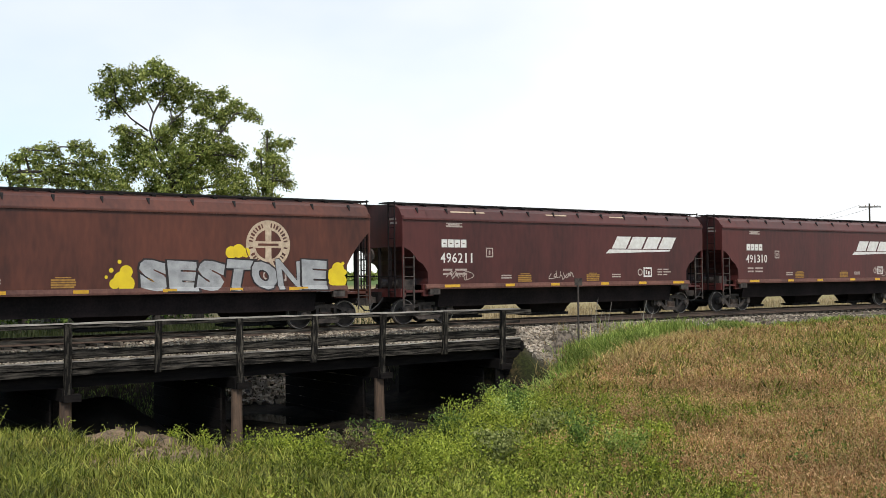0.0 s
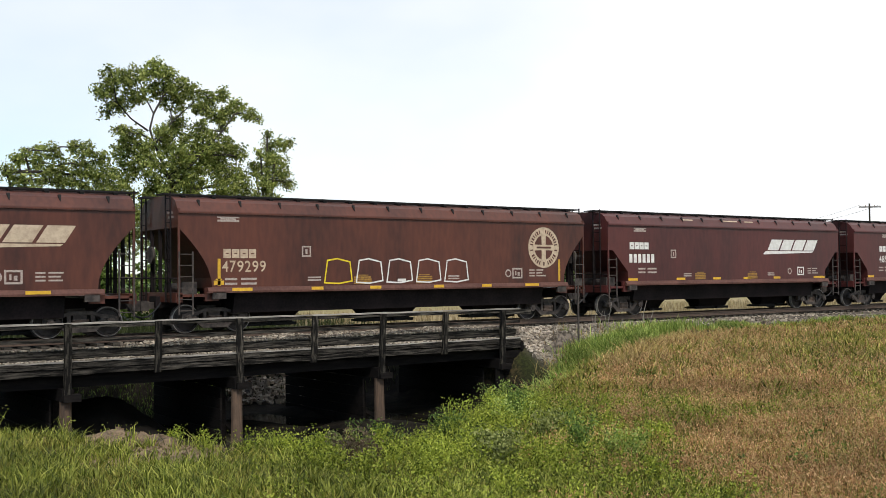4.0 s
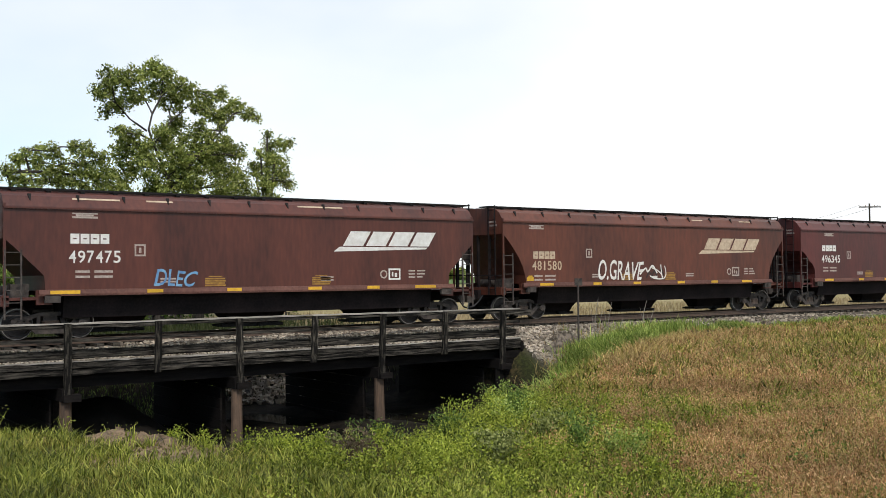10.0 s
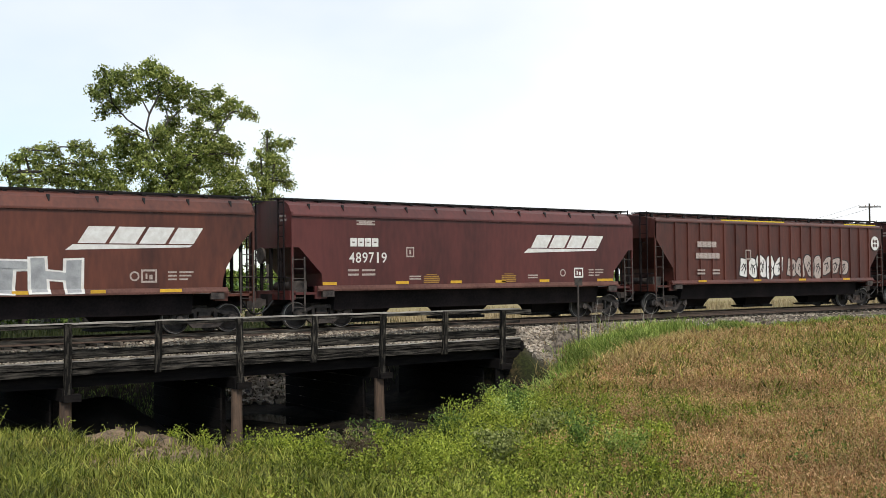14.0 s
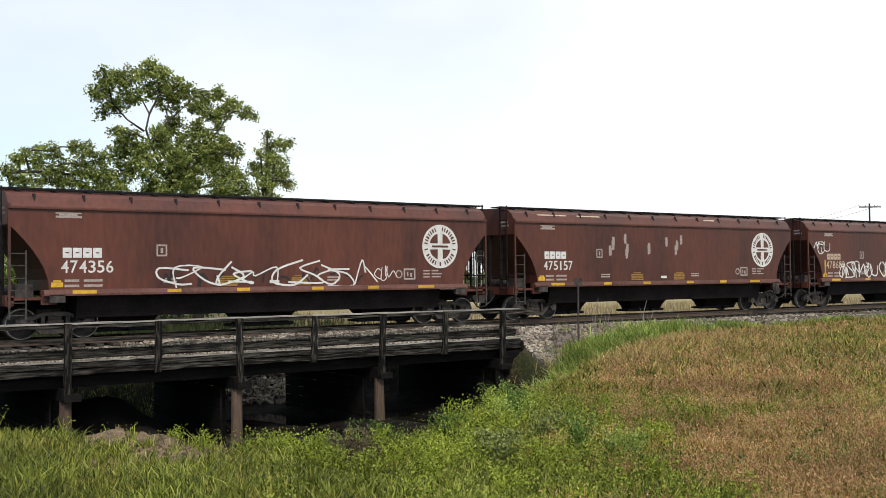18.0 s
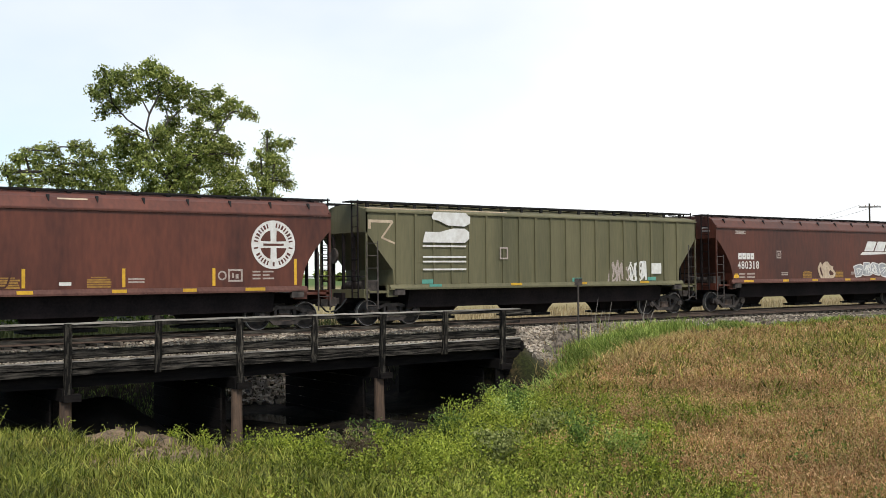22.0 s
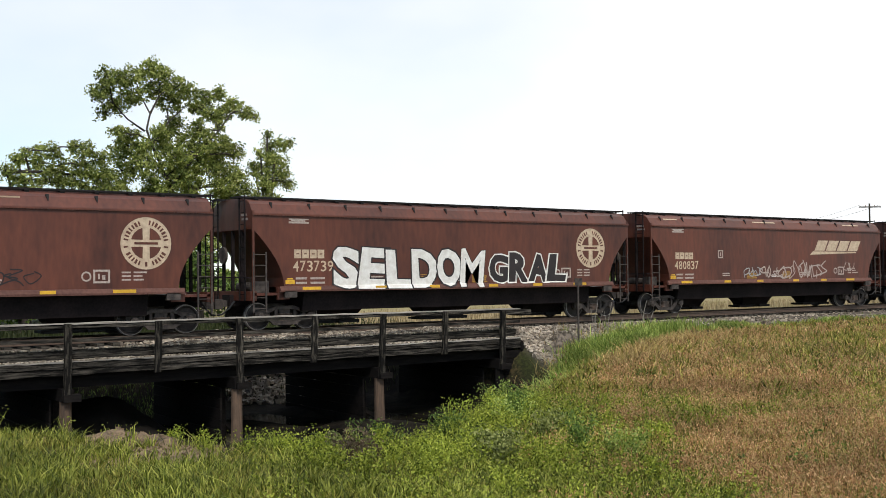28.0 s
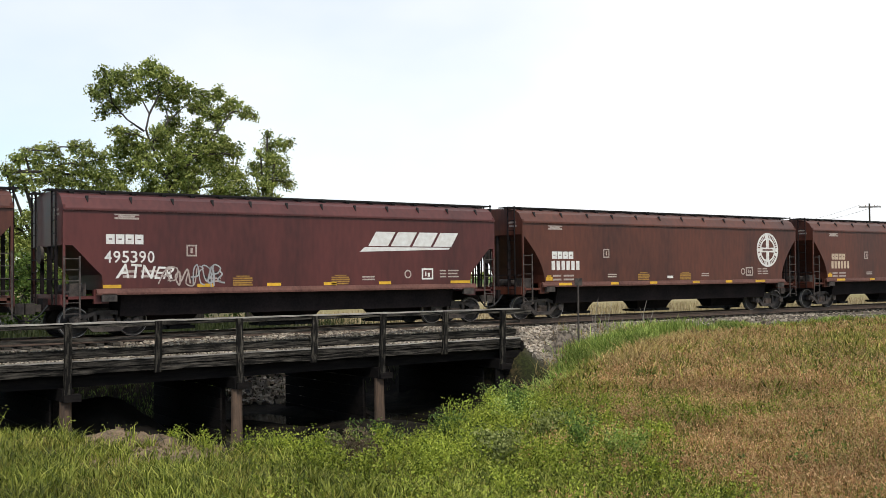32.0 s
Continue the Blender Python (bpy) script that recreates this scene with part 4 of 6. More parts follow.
for i, x0, x1, z0, z1, mat, w, loops in (
        (1, -1.0, 0.2, 1.6, 1.85, M_PALE, 0.02, 5), (1, -5.9, -4.9, 1.6, 1.9, M_PALE, 0.02, 4), (2, 4.1, 4.9, 1.6, 1.95, M_PALE, 0.02, 4),
        (3, -4.9, -3.3, 1.55, 1.85, M_PALE, 0.04, 4), (4, -4.3, -2.2, 1.5, 2.0, M_PALE, 0.015, 7), (5, 0.9, 1.6, 1.6, 2.0, M_CREAM, 0.03, 3),
        (9, -5.6, -4.7, 1.7, 2.5, M_INK, 0.04, 4), (9, -3.6, -1.6, 1.55, 2.3, M_WHITE, 0.05, 7), (9, 1.2, 2.2, 1.55, 2.1, M_WHITE, 0.06, 4), (9, 2.2, 3.6, 1.5, 2.6, M_WHITE, 0.11, 7),
        (9, 4.3, 5.4, 1.6, 1.95, M_WHITE, 0.05, 5), (9, -4.6, -3.0, 1.2, 1.4, M_WHITE, 0.05, 8),
        (10, -3.1, -0.8, 1.5, 2.0, M_PALE, 0.045, 5), (10, 1.6, 2.2, 1.6, 1.9, M_VIOLET, 0.04, 3), (11, 2.9, 4.4, 1.55, 2.0, M_WHITE, 0.04, 5), (11, 4.6, 5.9, 1.55, 1.9, M_WHITE, 0.045, 6),
        (11, -4.5, -3.5, 1.85, 2.1, M_PALE, 0.02, 3), (12, -3.6, -3.0, 1.75, 2.0, M_PALE, 0.03, 2), (15, -0.8, 0.5, 1.6, 2.1, M_WHITE, 0.05, 3), (17, -2.4, -1.5, 1.55, 1.95, M_WHITE, 0.045, 3),
        (17, 0.2, 1.9, 1.5, 1.95, M_PALE, 0.03, 5), (18, -4.6, -3.3, 1.5, 2.1, M_VIOLET, 0.045, 6), (24, -8.3, -7.2, 2.6, 3.3, M_GREY, 0.06, 7), (24, -5.2, -3.6, 1.6, 1.95, M_PALE, 0.03, 7),
        (24, 0.2, 1.6, 1.6, 2.0, M_PALE, 0.025, 6), (24, 2.4, 3.6, 1.6, 1.85, M_WHITE, 0.03, 5), (25, -4.2, -0.4, 1.5, 2.15, M_WHITE, 0.045, 6), (25, 0.0, 3.4, 1.5, 2.2, M_WHITE, 0.045, 5), (25, 3.6, 4.3, 1.7, 2.1, M_WHITE, 0.03, 3),
        (27, -8.0, -6.9, 2.75, 3.2, M_WHITE, 0.04, 4), (27, -6.0, -2.9, 1.5, 2.15, M_WHITE, 0.055, 9), (27, -2.4, -1.0, 1.55, 2.2, M_WHITE, 0.06, 4), (27, 2.3, 4.8, 1.55, 2.15, M_WHITE, 0.045, 8),
        (28, -4.4, -1.9, 1.5, 2.1, M_WHITE, 0.07, 8), (28, -2.2, 0.8, 1.9, 2.4, M_GREY, 0.05, 9), (28, 0.9, 2.3, 1.6, 2.2, M_WHITE, 0.06, 5), (28, 2.4, 4.0, 1.55, 2.3, M_WHITE, 0.05, 6), (28, 4.0, 5.4, 1.6, 2.2, M_GREY, 0.06, 7),
        (28, -8.3, -7.4, 3.1, 3.6, M_GREY, 0.07, 6), (30, -4.2, -2.0, 1.55, 2.0, M_OXIDE, 0.04, 6), (32, -0.9, 0.2, 1.5, 2.15, M_CREAM, 0.14, 4), (32, 3.1, 3.9, 1.65, 2.1, M_WHITE, 0.05, 3), (32, 5.5, 7.2, 1.6, 2.2, M_GREY, 0.05, 8),
        (33, -4.8, -3.4, 1.55, 1.85, M_PALE, 0.035, 6), (33, -2.2, -0.2, 1.55, 1.9, M_PALE, 0.04, 7), (34, -6.9, -6.0, 2.3, 2.8, M_GREY, 0.04, 5), (34, -7.6, -7.0, 2.4, 3.0, M_INK, 0.05, 4),
        (36, 0.0, 0.9, 1.6, 1.9, M_PALE, 0.03, 4), (38, -1.9, 0.4, 1.6, 2.05, M_VIOLET, 0.03, 7), (38, 0.9, 3.2, 1.6, 2.0, M_INK, 0.03, 7), (40, -2.4, -1.2, 1.6, 1.95, M_GREY, 0.04, 5), (40, -1.2, 0.9, 1.55, 2.0, M_PALE, 0.05, 6),
        (40, 1.0, 3.7, 1.5, 2.2, M_PALE, 0.05, 8), (40, 5.4, 6.2, 1.9, 2.2, M_PALE, 0.03, 3), (42, 5.3, 5.9, 2.0, 2.3, M_PALE, 0.03, 3), (44, -5.0, -4.0, 1.55, 2.0, M_PALE, 0.035, 5), (44, -4.0, -3.0, 1.55, 2.1, M_GREY, 0.04, 6)):
    c, h, rnd = car_at(i)
    tag(c, x0, x1, z0, z1, mat, random.Random(i * 100 + int(x0 * 7)), w, loops)
for i, word, x0, x1, z0, z1, mat in ((14, "DLEC", -3.9, -2.6, 1.5, 2.0, M_BLUE), (12, "ZENK", 4.4, 6.0, 1.22, 1.55, M_WHITE), (15, "O.GRAVE", -3.6, -1.0, 1.5, 2.3, M_WHITE),
                                   (18, "OTIS", 0.2, 2.0, 2.0, 2.5, M_WHITE), (27, "SEONE", -0.5, 2.1, 1.5, 2.25, M_WHITE), (36, "HADER", 0.9, 2.3, 1.55, 2.05, M_WHITE), (44, "ATNER", -6.4, -4.6, 1.75, 2.15, M_WHITE)):
    c, h, rnd = car_at(i)
    tag(c, x0, x1, z0, z1, mat, rnd, word=word)
c, h, r = car_at(6)
for k in range(5):
    bm = bmesh.new()
    x = -3.4 + k * 1.25
    stroke(bm, [(x, 1.55), (x + 0.12, 2.3), (x + 0.5, 2.36), (x + 1.0, 2.25), (x + 1.08, 1.6), (x + 0.55, 1.52), (x, 1.55)], 0.05, NEAR - 0.003)
    part("graffiti_tag", bm, M_WHITE if k else M_LEMON, c, "spray-painted outline of a letter")
ticks(c, h, M_YELLOW, 2)
for i, word, x0, x1, z0, z1, fill, edge in (
        (19, "TETH", -2.6, 3.0, 1.34, 2.35, M_GREY, M_WHITE), (23, "RESMIT", -4.3, -0.6, 1.42, 2.45, M_GREY, M_INK),
        (33, "HERD", 1.4, 4.3, 1.45, 2.2, M_MINT, M_WHITE), 
        (39, "SELDOM", -5.6, 0.9, 1.30, 2.75, M_WHITE, M_INK), (39, "GRAL", 1.15, 5.1, 1.42, 2.55, M_INK, M_WHITE), (41, "ATMOS", -4.7, -0.6, 1.34, 2.22, M_OLIVE_SPRAY, M_WHITE), (41, "ZYME", -0.2, 3.8, 1.34, 2.25, M_BLUE, M_WHITE)):
    c, h, r = car_at(i)
    bubble(c, word, x0, x1, z0, z1, fill, edge, 0.07, 0.07, 0.1)
for i, x0, x1, z0, z1, fill, edge, count in ((10, 2.6, 5.2, 1.5, 2.2, M_OXIDE, M_WHITE, 6), (17, 2.1, 4.5, 1.45, 2.3, M_OXIDE, M_WHITE, 4), (18, -3.2, -0.4, 1.45, 2.2, M_OXIDE, M_WHITE, 5), (18, 2.4, 4.9, 1.42, 2.35, M_OXIDE, M_WHITE, 5),
                                               (21, -3.0, 0.2, 1.5, 2.55, M_WHITE, M_INK, 5), (21, 0.5, 5.4, 1.5, 2.55, M_PALE, M_INK, 7), (32, 2.0, 5.0, 1.45, 2.25, M_GREY, M_WHITE, 4), (34, -4.8, -1.9, 1.42, 2.05, M_INK, M_WHITE, 5), (34, -4.2, -2.0, 2.0, 2.7, M_INK, M_WHITE, 4)):
    c, h, r = car_at(i)
    throwup(c, x0, x1, z0, z1, fill, edge, count, i)
c, h, r = car_at(41)
puffs(c, [(a + r.uniform(-0.5, 0.5), 1.62 + r.uniform(0, 0.35), r.uniform(0.12, 0.26)) for a in (-5.6, -5.6, -5.2, -5.2, -4.9, -0.4, 4.0, 4.2, 4.5, 4.8, 5.2, 5.4)], M_ORANGE)
bm = bmesh.new()
for k in range(110):
    x, z = r.uniform(-h + 1.5, h - 0.6), r.uniform(2.7, 3.7)
    patch(bm, x, x + r.uniform(0.012, 0.035), z - r.uniform(0.15, 0.6), z, NEAR + 0.001 - 0.00001 * k)
tagged(part("washed_streaks", bm, M_STREAK, c, "pale vertical streaks of washed-out dust"), kind="stuff")
for i in (17, 23, 27, 30, 33):
    c, h, r = car_at(i)
    ticks(c, h, M_YELLOW, 6 if i not in (27, 33) else 5)
# white streaks on one car
c, h, rnd = car_at(26)
for k in range(12):
    bm = bmesh.new()
    x = -3.6 + rnd.choice((0, 0.8, 2.2, 3.3, 4.0)) + rnd.uniform(0, 0.4)
    z = rnd.uniform(2.6, 3.4)
    scribble(bm, x, x + 0.12, z - 0.3, z, NEAR - 0.002, 0.03, rnd, 3, 16)
    part("paint_splash", bm, M_PALE, c, "dripped white paint")
# the rib-sided cars
RIB = -1.664
for i in (21, 31):
    c, h, rnd = car_at(i)
    for k in range(4):
        bm = bmesh.new()
        a = -h + (2.6, 6.4, 9.8, 13.4)[k]
        patch(bm, a, a + 0.55, 1.36, 1.45, -1.706)
        part("reflector", bm, M_YELLOW if k != 0 or i == 21 else M_TEAL, c)
    bm = bmesh.new()
    u, z = -h + 5.9, 2.35
    for x0, x1, z0, z1 in ((0, .4, 0, .06), (0, .4, .4, .46), (0, .06, .06, .4), (.34, .4, .06, .4)):
        patch(bm, u + x0, u + x1, z + z0, z + z1, RIB)
    part("inspection_mark", bm, M_PALE, c)
c, h, rnd = car_at(21)
bm = bmesh.new()
disc(bm, h - 0.75, 3.2, 0.36, RIB)
plate = part("emblem", bm, M_WHITE, c)
bm = bmesh.new()
for dx, dz in ((-.11, -.11), (.11, -.11), (-.11, .11), (.11, .11)):
    disc(bm, h - 0.75 + dx, 3.2 + dz, 0.09, RIB - 0.004, 12)
part("emblem_pattern", bm, M_OXIDE, plate)
bm = bmesh.new()
blocks(bm, -h + 2.6, -h + 3.9, 2.9, 3.15, RIB, 4, False); blocks(bm, -h + 2.5, -h + 4.1, 2.4, 2.65, RIB, 6, False)
for k in range(2):
    patch(bm, -h + 2.6 + k, -h + 3.1 + k, 1.7, 1.78, RIB); patch(bm, -h + 2.6 + k, -h + 3.1 + k, 1.85, 1.92, RIB)
part("reporting_mark", bm, M_PALE, c)
bm = bmesh.new()
patch(bm, -h + 4.6, -h + 9.2, 4.10, 4.17, -1.37); patch(bm, h - 3.0, h - 0.2, 4.10, 4.17, -1.37)
part("roof_patch", bm, M_LEMON, c, "spilled yellow grain along the roof edge")
c, h, rnd = car_at(31)
bm = bmesh.new()
x, z = -h + 2.35, 2.95      # the emblem as two stepped plain shapes
bm.faces.new([bm.verts.new((x + u, RIB, z + v)) for u, v in ((0.0, 0.0), (1.9, 0.0), (2.1, 0.15), (2.1, 0.4), (1.9, 0.52), (1.35, 0.52), (0.75, 0.38), (0.12, 0.38))])
bm.faces.new([bm.verts.new((x + u, RIB, z + v)) for u, v in ((0.45, 0.82), (0.62, 0.82), (1.15, 0.62), (1.9, 0.60), (2.15, 0.72), (2.15, 0.95), (1.95, 1.1), (0.5, 1.1), (0.4, 0.95))])
for v0, v1 in ((-0.16, -0.10), (-0.55, -0.49), (-0.72, -0.66), (-1.0, -0.94)):
    patch(bm, x, x + 1.95, z + v0, z + v1, RIB)
part("emblem", bm, M_WHITE, c)
bm = bmesh.new()
for x0, x1, z0, z1 in ((0.1, 1.1, 3.62, 3.72), (0.1, 0.2, 3.4, 3.62)):
    patch(bm, -h + x0, -h + x1, z0, z1, NEAR - 0.002)
stroke(bm, [(-h + 1.1, 3.65), (-h + 0.65, 3.1), (-h + 1.2, 2.9)], 0.07, NEAR - 0.002)
part("stencil", bm, M_CREAM, c)
for k, mat in enumerate((M_TEAL, M_TEAL, M_TEAL)):
    bm = bmesh.new()
    a = -h + (2.3, 9.6, 13.9)[k]
    patch(bm, a, a + 0.5, 1.47, 1.62, RIB)
    part("patch_plate", bm, mat, c)
tag(c, h - 5.3, h - 4.3, 1.55, 2.2, M_PALE, rnd, 0.07, 6)
tag(c, h - 4.2, h - 3.2, 1.55, 2.2, M_WHITE, rnd, 0.07, 6)
bm = bmesh.new()
patch(bm, h - 2.9, h - 2.3, 1.75, 2.2, RIB)
part("data_plate", bm, M_WHITE, c)
bm = bmesh.new()
patch(bm, -h + 0.1, -h + 6.5, 4.10, 4.16, -1.37)
part("roof_patch", bm, M_CREAM, c, "spilled pale grain along the roof edge")

# spilled yellow grain on some roofs
for i in (1, 3, 4, 7, 10, 11, 14, 15, 24, 26, 30, 38, 40):
    c, h, rnd = car_at(i)
    for k in range(3):
        bm = bmesh.new()
        a = rnd.uniform(-h + 0.5, h - 2.5)
        b = a + rnd.uniform(0.5, 1.8)
        bm.faces.new([bm.verts.new(q) for q in ((a, -1.445, 4.068), (b, -1.445, 4.068), (b, -1.409, 4.118), (a, -1.409, 4.118))])
        part("spilled_grain", bm, M_CREAM, c, "pale grain spilled along the roof edge")
# what sets single cars apart
for i, text in ((0, "rust-brown covered hopper car with grey graffiti and yellow clouds"), (6, "rust-brown covered hopper car with outlined graffiti letters"), (9, "dusty brown covered hopper car with white scribbled graffiti"),
                (14, "dusty brown covered hopper car with blue graffiti tag"), (15, "rust-brown covered hopper car with white graffiti, faded cream emblem"), (17, "rust-brown covered hopper car with yellow strips and graffiti"),
                (18, "maroon covered hopper car with white and violet graffiti"), (19, "rust-brown covered hopper car with grey block-letter graffiti"), (23, "rust-brown covered hopper car with yellow strips, grey graffiti"),
                (25, "rust-brown covered hopper car with looping white graffiti"), (26, "rust-brown covered hopper car with dripped white paint splashes"), (27, "rust-brown covered hopper car with a long white graffiti line"),
                (28, "rust-brown covered hopper car with dense white and grey graffiti"), (30, "rust-brown covered hopper car with yellow strips, white round emblem"), (33, "rust-brown covered hopper car with pale green graffiti"),
                (34, "maroon covered hopper car with black and white graffiti"), (39, "rust-brown covered hopper car with large white graffiti letters"), (41, "dusty brown covered hopper car with mint and blue graffiti"), (44, "maroon covered hopper car with small white graffiti tags")):
    tagged(TRAIN[i][0], text)


# ---- trees, poles and the far side of the track ----
def leaf_material(name, a, b, c):
    mat = bpy.data.materials.new(name)
    mat.use_nodes = True
    n, l = mat.node_tree.nodes, mat.node_tree.links
    shader = n["Principled BSDF"]
    geo = n.new("ShaderNodeNewGeometry")
    ramp = n.new("ShaderNodeValToRGB")
    ramp.color_ramp.elements[0].color, ramp.color_ramp.elements[1].color = (*a, 1), (*c, 1)
    mid = ramp.color_ramp.elements.new(0.5); mid.color = (*b, 1)
    l.new(geo.outputs["Random Per Island"], ramp.inputs[0])
    large = n.new("ShaderNodeTexNoise"); large.inputs["Scale"].default_value = 0.7
    l.new(geo.outputs["Position"], large.inputs["Vector"])
    hsv = n.new("ShaderNodeHueSaturation")
    rng = n.new("ShaderNodeMapRange"); rng.inputs[1].default_value, rng.inputs[2].default_value = 0.3, 0.7; rng.inputs[3].default_value, rng.inputs[4].default_value = 0.7, 1.3
    l.new(large.outputs["Fac"], rng.inputs[0]); l.new(rng.outputs[0], hsv.inputs["Value"]); l.new(ramp.outputs[0], hsv.inputs["Color"])
    l.new(hsv.outputs[0], shader.inputs["Base Color"])
    shader.inputs["Roughness"].default_value, shader.inputs["Specular IOR Level"].default_value = 0.6, 0.25
    glow = n.new("ShaderNodeBsdfTranslucent"); l.new(hsv.outputs[0], glow.inputs[0])
    both = n.new("ShaderNodeMixShader"); both.inputs[0].default_value = 0.35
    l.new(shader.outputs[0], both.inputs[1]); l.new(glow.outputs[0], both.inputs[2])
    l.new(both.outputs[0], n["Material Output"].inputs[0])
    return mat


M_LEAF = leaf_material("tree_leaves", (0.07, 0.105, 0.022), (0.23, 0.27, 0.055), (0.50, 0.52, 0.16))
M_GREEN = leaf_material("green_grass", (0.026, 0.040, 0.005), (0.158, 0.188, 0.022), (0.45, 0.45, 0.095))
M_LUSH = leaf_material("lush_weeds", (0.042, 0.066, 0.007), (0.235, 0.285, 0.029), (0.45, 0.48, 0.075))
M_STRAW = leaf_material("dry_grass", (0.14, 0.088, 0.03), (0.42, 0.28, 0.095), (0.70, 0.52, 0.22))
M_FAR_STRAW = leaf_material("far_dry_grass", (0.24, 0.18, 0.09), (0.35, 0.275, 0.15), (0.48, 0.39, 0.24))
M_VERGE = leaf_material("verge_grass", (0.06, 0.11, 0.018), (0.24, 0.32, 0.058), (0.52, 0.57, 0.17))
M_OLIVE_GRASS = leaf_material("olive_grass", (0.052, 0.058, 0.009), (0.205, 0.195, 0.031), (0.46, 0.40, 0.095))
M_DEEP = leaf_material("deep_green_weeds", (0.035, 0.065, 0.012), (0.10, 0.16, 0.03), (0.24, 0.33, 0.07))
M_DUSKY = leaf_material("grey_green_weeds", (0.045, 0.058, 0.014), (0.175, 0.20, 0.05), (0.36, 0.37, 0.13))
# dark grass colours that stand in for shade under the trees
M_SHADE = leaf_material("tree_shaded_grass", (0.016, 0.024, 0.007), (0.034, 0.046, 0.012), (0.075, 0.085, 0.028))
M_RUSSET = leaf_material("russet_seed_heads", (0.21, 0.10, 0.040), (0.50, 0.27, 0.115), (0.76, 0.49, 0.25))


def shards(name, centres, size, aspect, mat, rng, parent=None, up=0.0):
    """Many small leaf blades, each a folded diamond, in one mesh."""
    n = len(centres)
    d = rng.normal(size=(n, 3)); d[:, 2] += up; d /= np.linalg.norm(d, axis=1)[:, None]
    e = np.cross(d, rng.normal(size=(n, 3))); e /= np.linalg.norm(e, axis=1)[:, None]
    nrm = np.cross(d, e)
    ln = (size * rng.uniform(0.6, 1.4, n))[:, None]
    wd = ln * aspect
    p0, p2 = centres - d * ln / 2, centres + d * ln / 2
    p1, p3 = centres + e * wd / 2 + nrm * wd * 0.15, centres - e * wd / 2 + nrm * wd * 0.15
    verts = np.stack([p0, p1, p2, p3], 1).reshape(-1, 3)
    i = np.arange(n) * 4
    faces = np.concatenate([np.stack([i, i + 1, i + 2], 1), np.stack([i, i + 2, i + 3], 1)])
    mesh = bpy.data.meshes.new(name)
    mesh.from_pydata(verts.tolist(), [], faces.tolist())
    mesh.materials.append(mat)
    ob = new(name, mesh)
    if parent:
        ob.parent = parent
    return ob


def tree(base, lobes, count, seed, label, leaf=0.30, name="broadleaf_tree", limbs=(), sway=0.0, foliage=None):
    """lobes: x, y, z, radius of the crown's masses, in the world; limbs: lines of places that the boughs follow; sway: the lean in degrees at which both are given."""
    rng = np.random.default_rng(seed)
    top = tagged(new(name), label, "tree")
    top.location = base
    base = np.array(base)
    upright = pose(0, 0, 0, 0, sway, 0).inverted()
    spots = [(upright @ Vector((x - base[0], y - base[1], z - base[2])), r) for x, y, z, r in lobes]
    bm = bmesh.new()
    height = max(q.z for q, _ in spots)
    fork = Vector((0.1, 0, height * 0.28))
    tube(bm, (0, 0, -0.3), fork, 0.34, 0.26, n=10)
    joints = [fork]
    for line in limbs:
        pts = [upright @ Vector(np.array(q) - base) for q in line]
        thick = 0.10 if (pts[0] - fork).length < 4.5 else 0.065
        start = min(joints, key=lambda j: (j - pts[0]).length)
        if (start - pts[0]).length > 0.3:
            pts = [start] + pts
        for k, (a, b) in enumerate(zip(pts, pts[1:])):
            f0, f1 = 1 - 0.75 * k / (len(pts) - 1), 1 - 0.75 * (k + 1) / (len(pts) - 1)
            tube(bm, a, b, thick * f0, thick * f1, n=7, caps=False)
        joints += pts
    for q, r in spots:
        under = [j for j in joints if j.z < q.z + 0.2] or [fork]
        start = min(under, key=lambda j: (j - q).length)
        if (start - q).length > 0.25:
            knee = start.lerp(q, 0.5) + Vector((rng.normal() * 0.15, rng.normal() * 0.15, 0.12))
            d = 0.03 + 0.012 * (start - q).length
            tube(bm, start, knee, d, d * 0.75, n=6, caps=False); tube(bm, knee, q, d * 0.75, d * 0.5, n=5, caps=False)
        joints.append(q)
        for _ in range(6):
            v = Vector(rng.normal(size=3)).normalized() * r * 0.95
            m = q + v * 0.5 + Vector((0, 0, 0.08))
            tube(bm, q, m, 0.026, 0.018, n=5, caps=False); tube(bm, m, q + v, 0.018, 0.008, n=4, caps=False)
    part("trunk", bm, M_BARK, top)
    pts = []
    weight = np.array([r ** 2 for _, r in spots]); weight = weight / weight.sum()
    for (q, r), w in zip(spots, weight):
        k = max(16, int(62 * r ** 1.6))
        dirs = rng.normal(size=(k, 3)); dirs /= np.linalg.norm(dirs, axis=1)[:, None]
        tw = np.array(q) + dirs * r * rng.uniform(0.4, 1.1, k)[:, None] * np.array((1, 1, 0.9))
        per = max(8, int(count * w / k))
        for t in tw:
            g = rng.uniform(0.09, 0.20)
            pts.append(t + np.clip(rng.normal(size=(per, 3)), -1.7, 1.7) * np.array((g, g, g * 0.75)))
    cloud = np.concatenate(pts)
    shards("crown", cloud, leaf, 0.55, foliage or M_LEAF, rng, top)
    return top


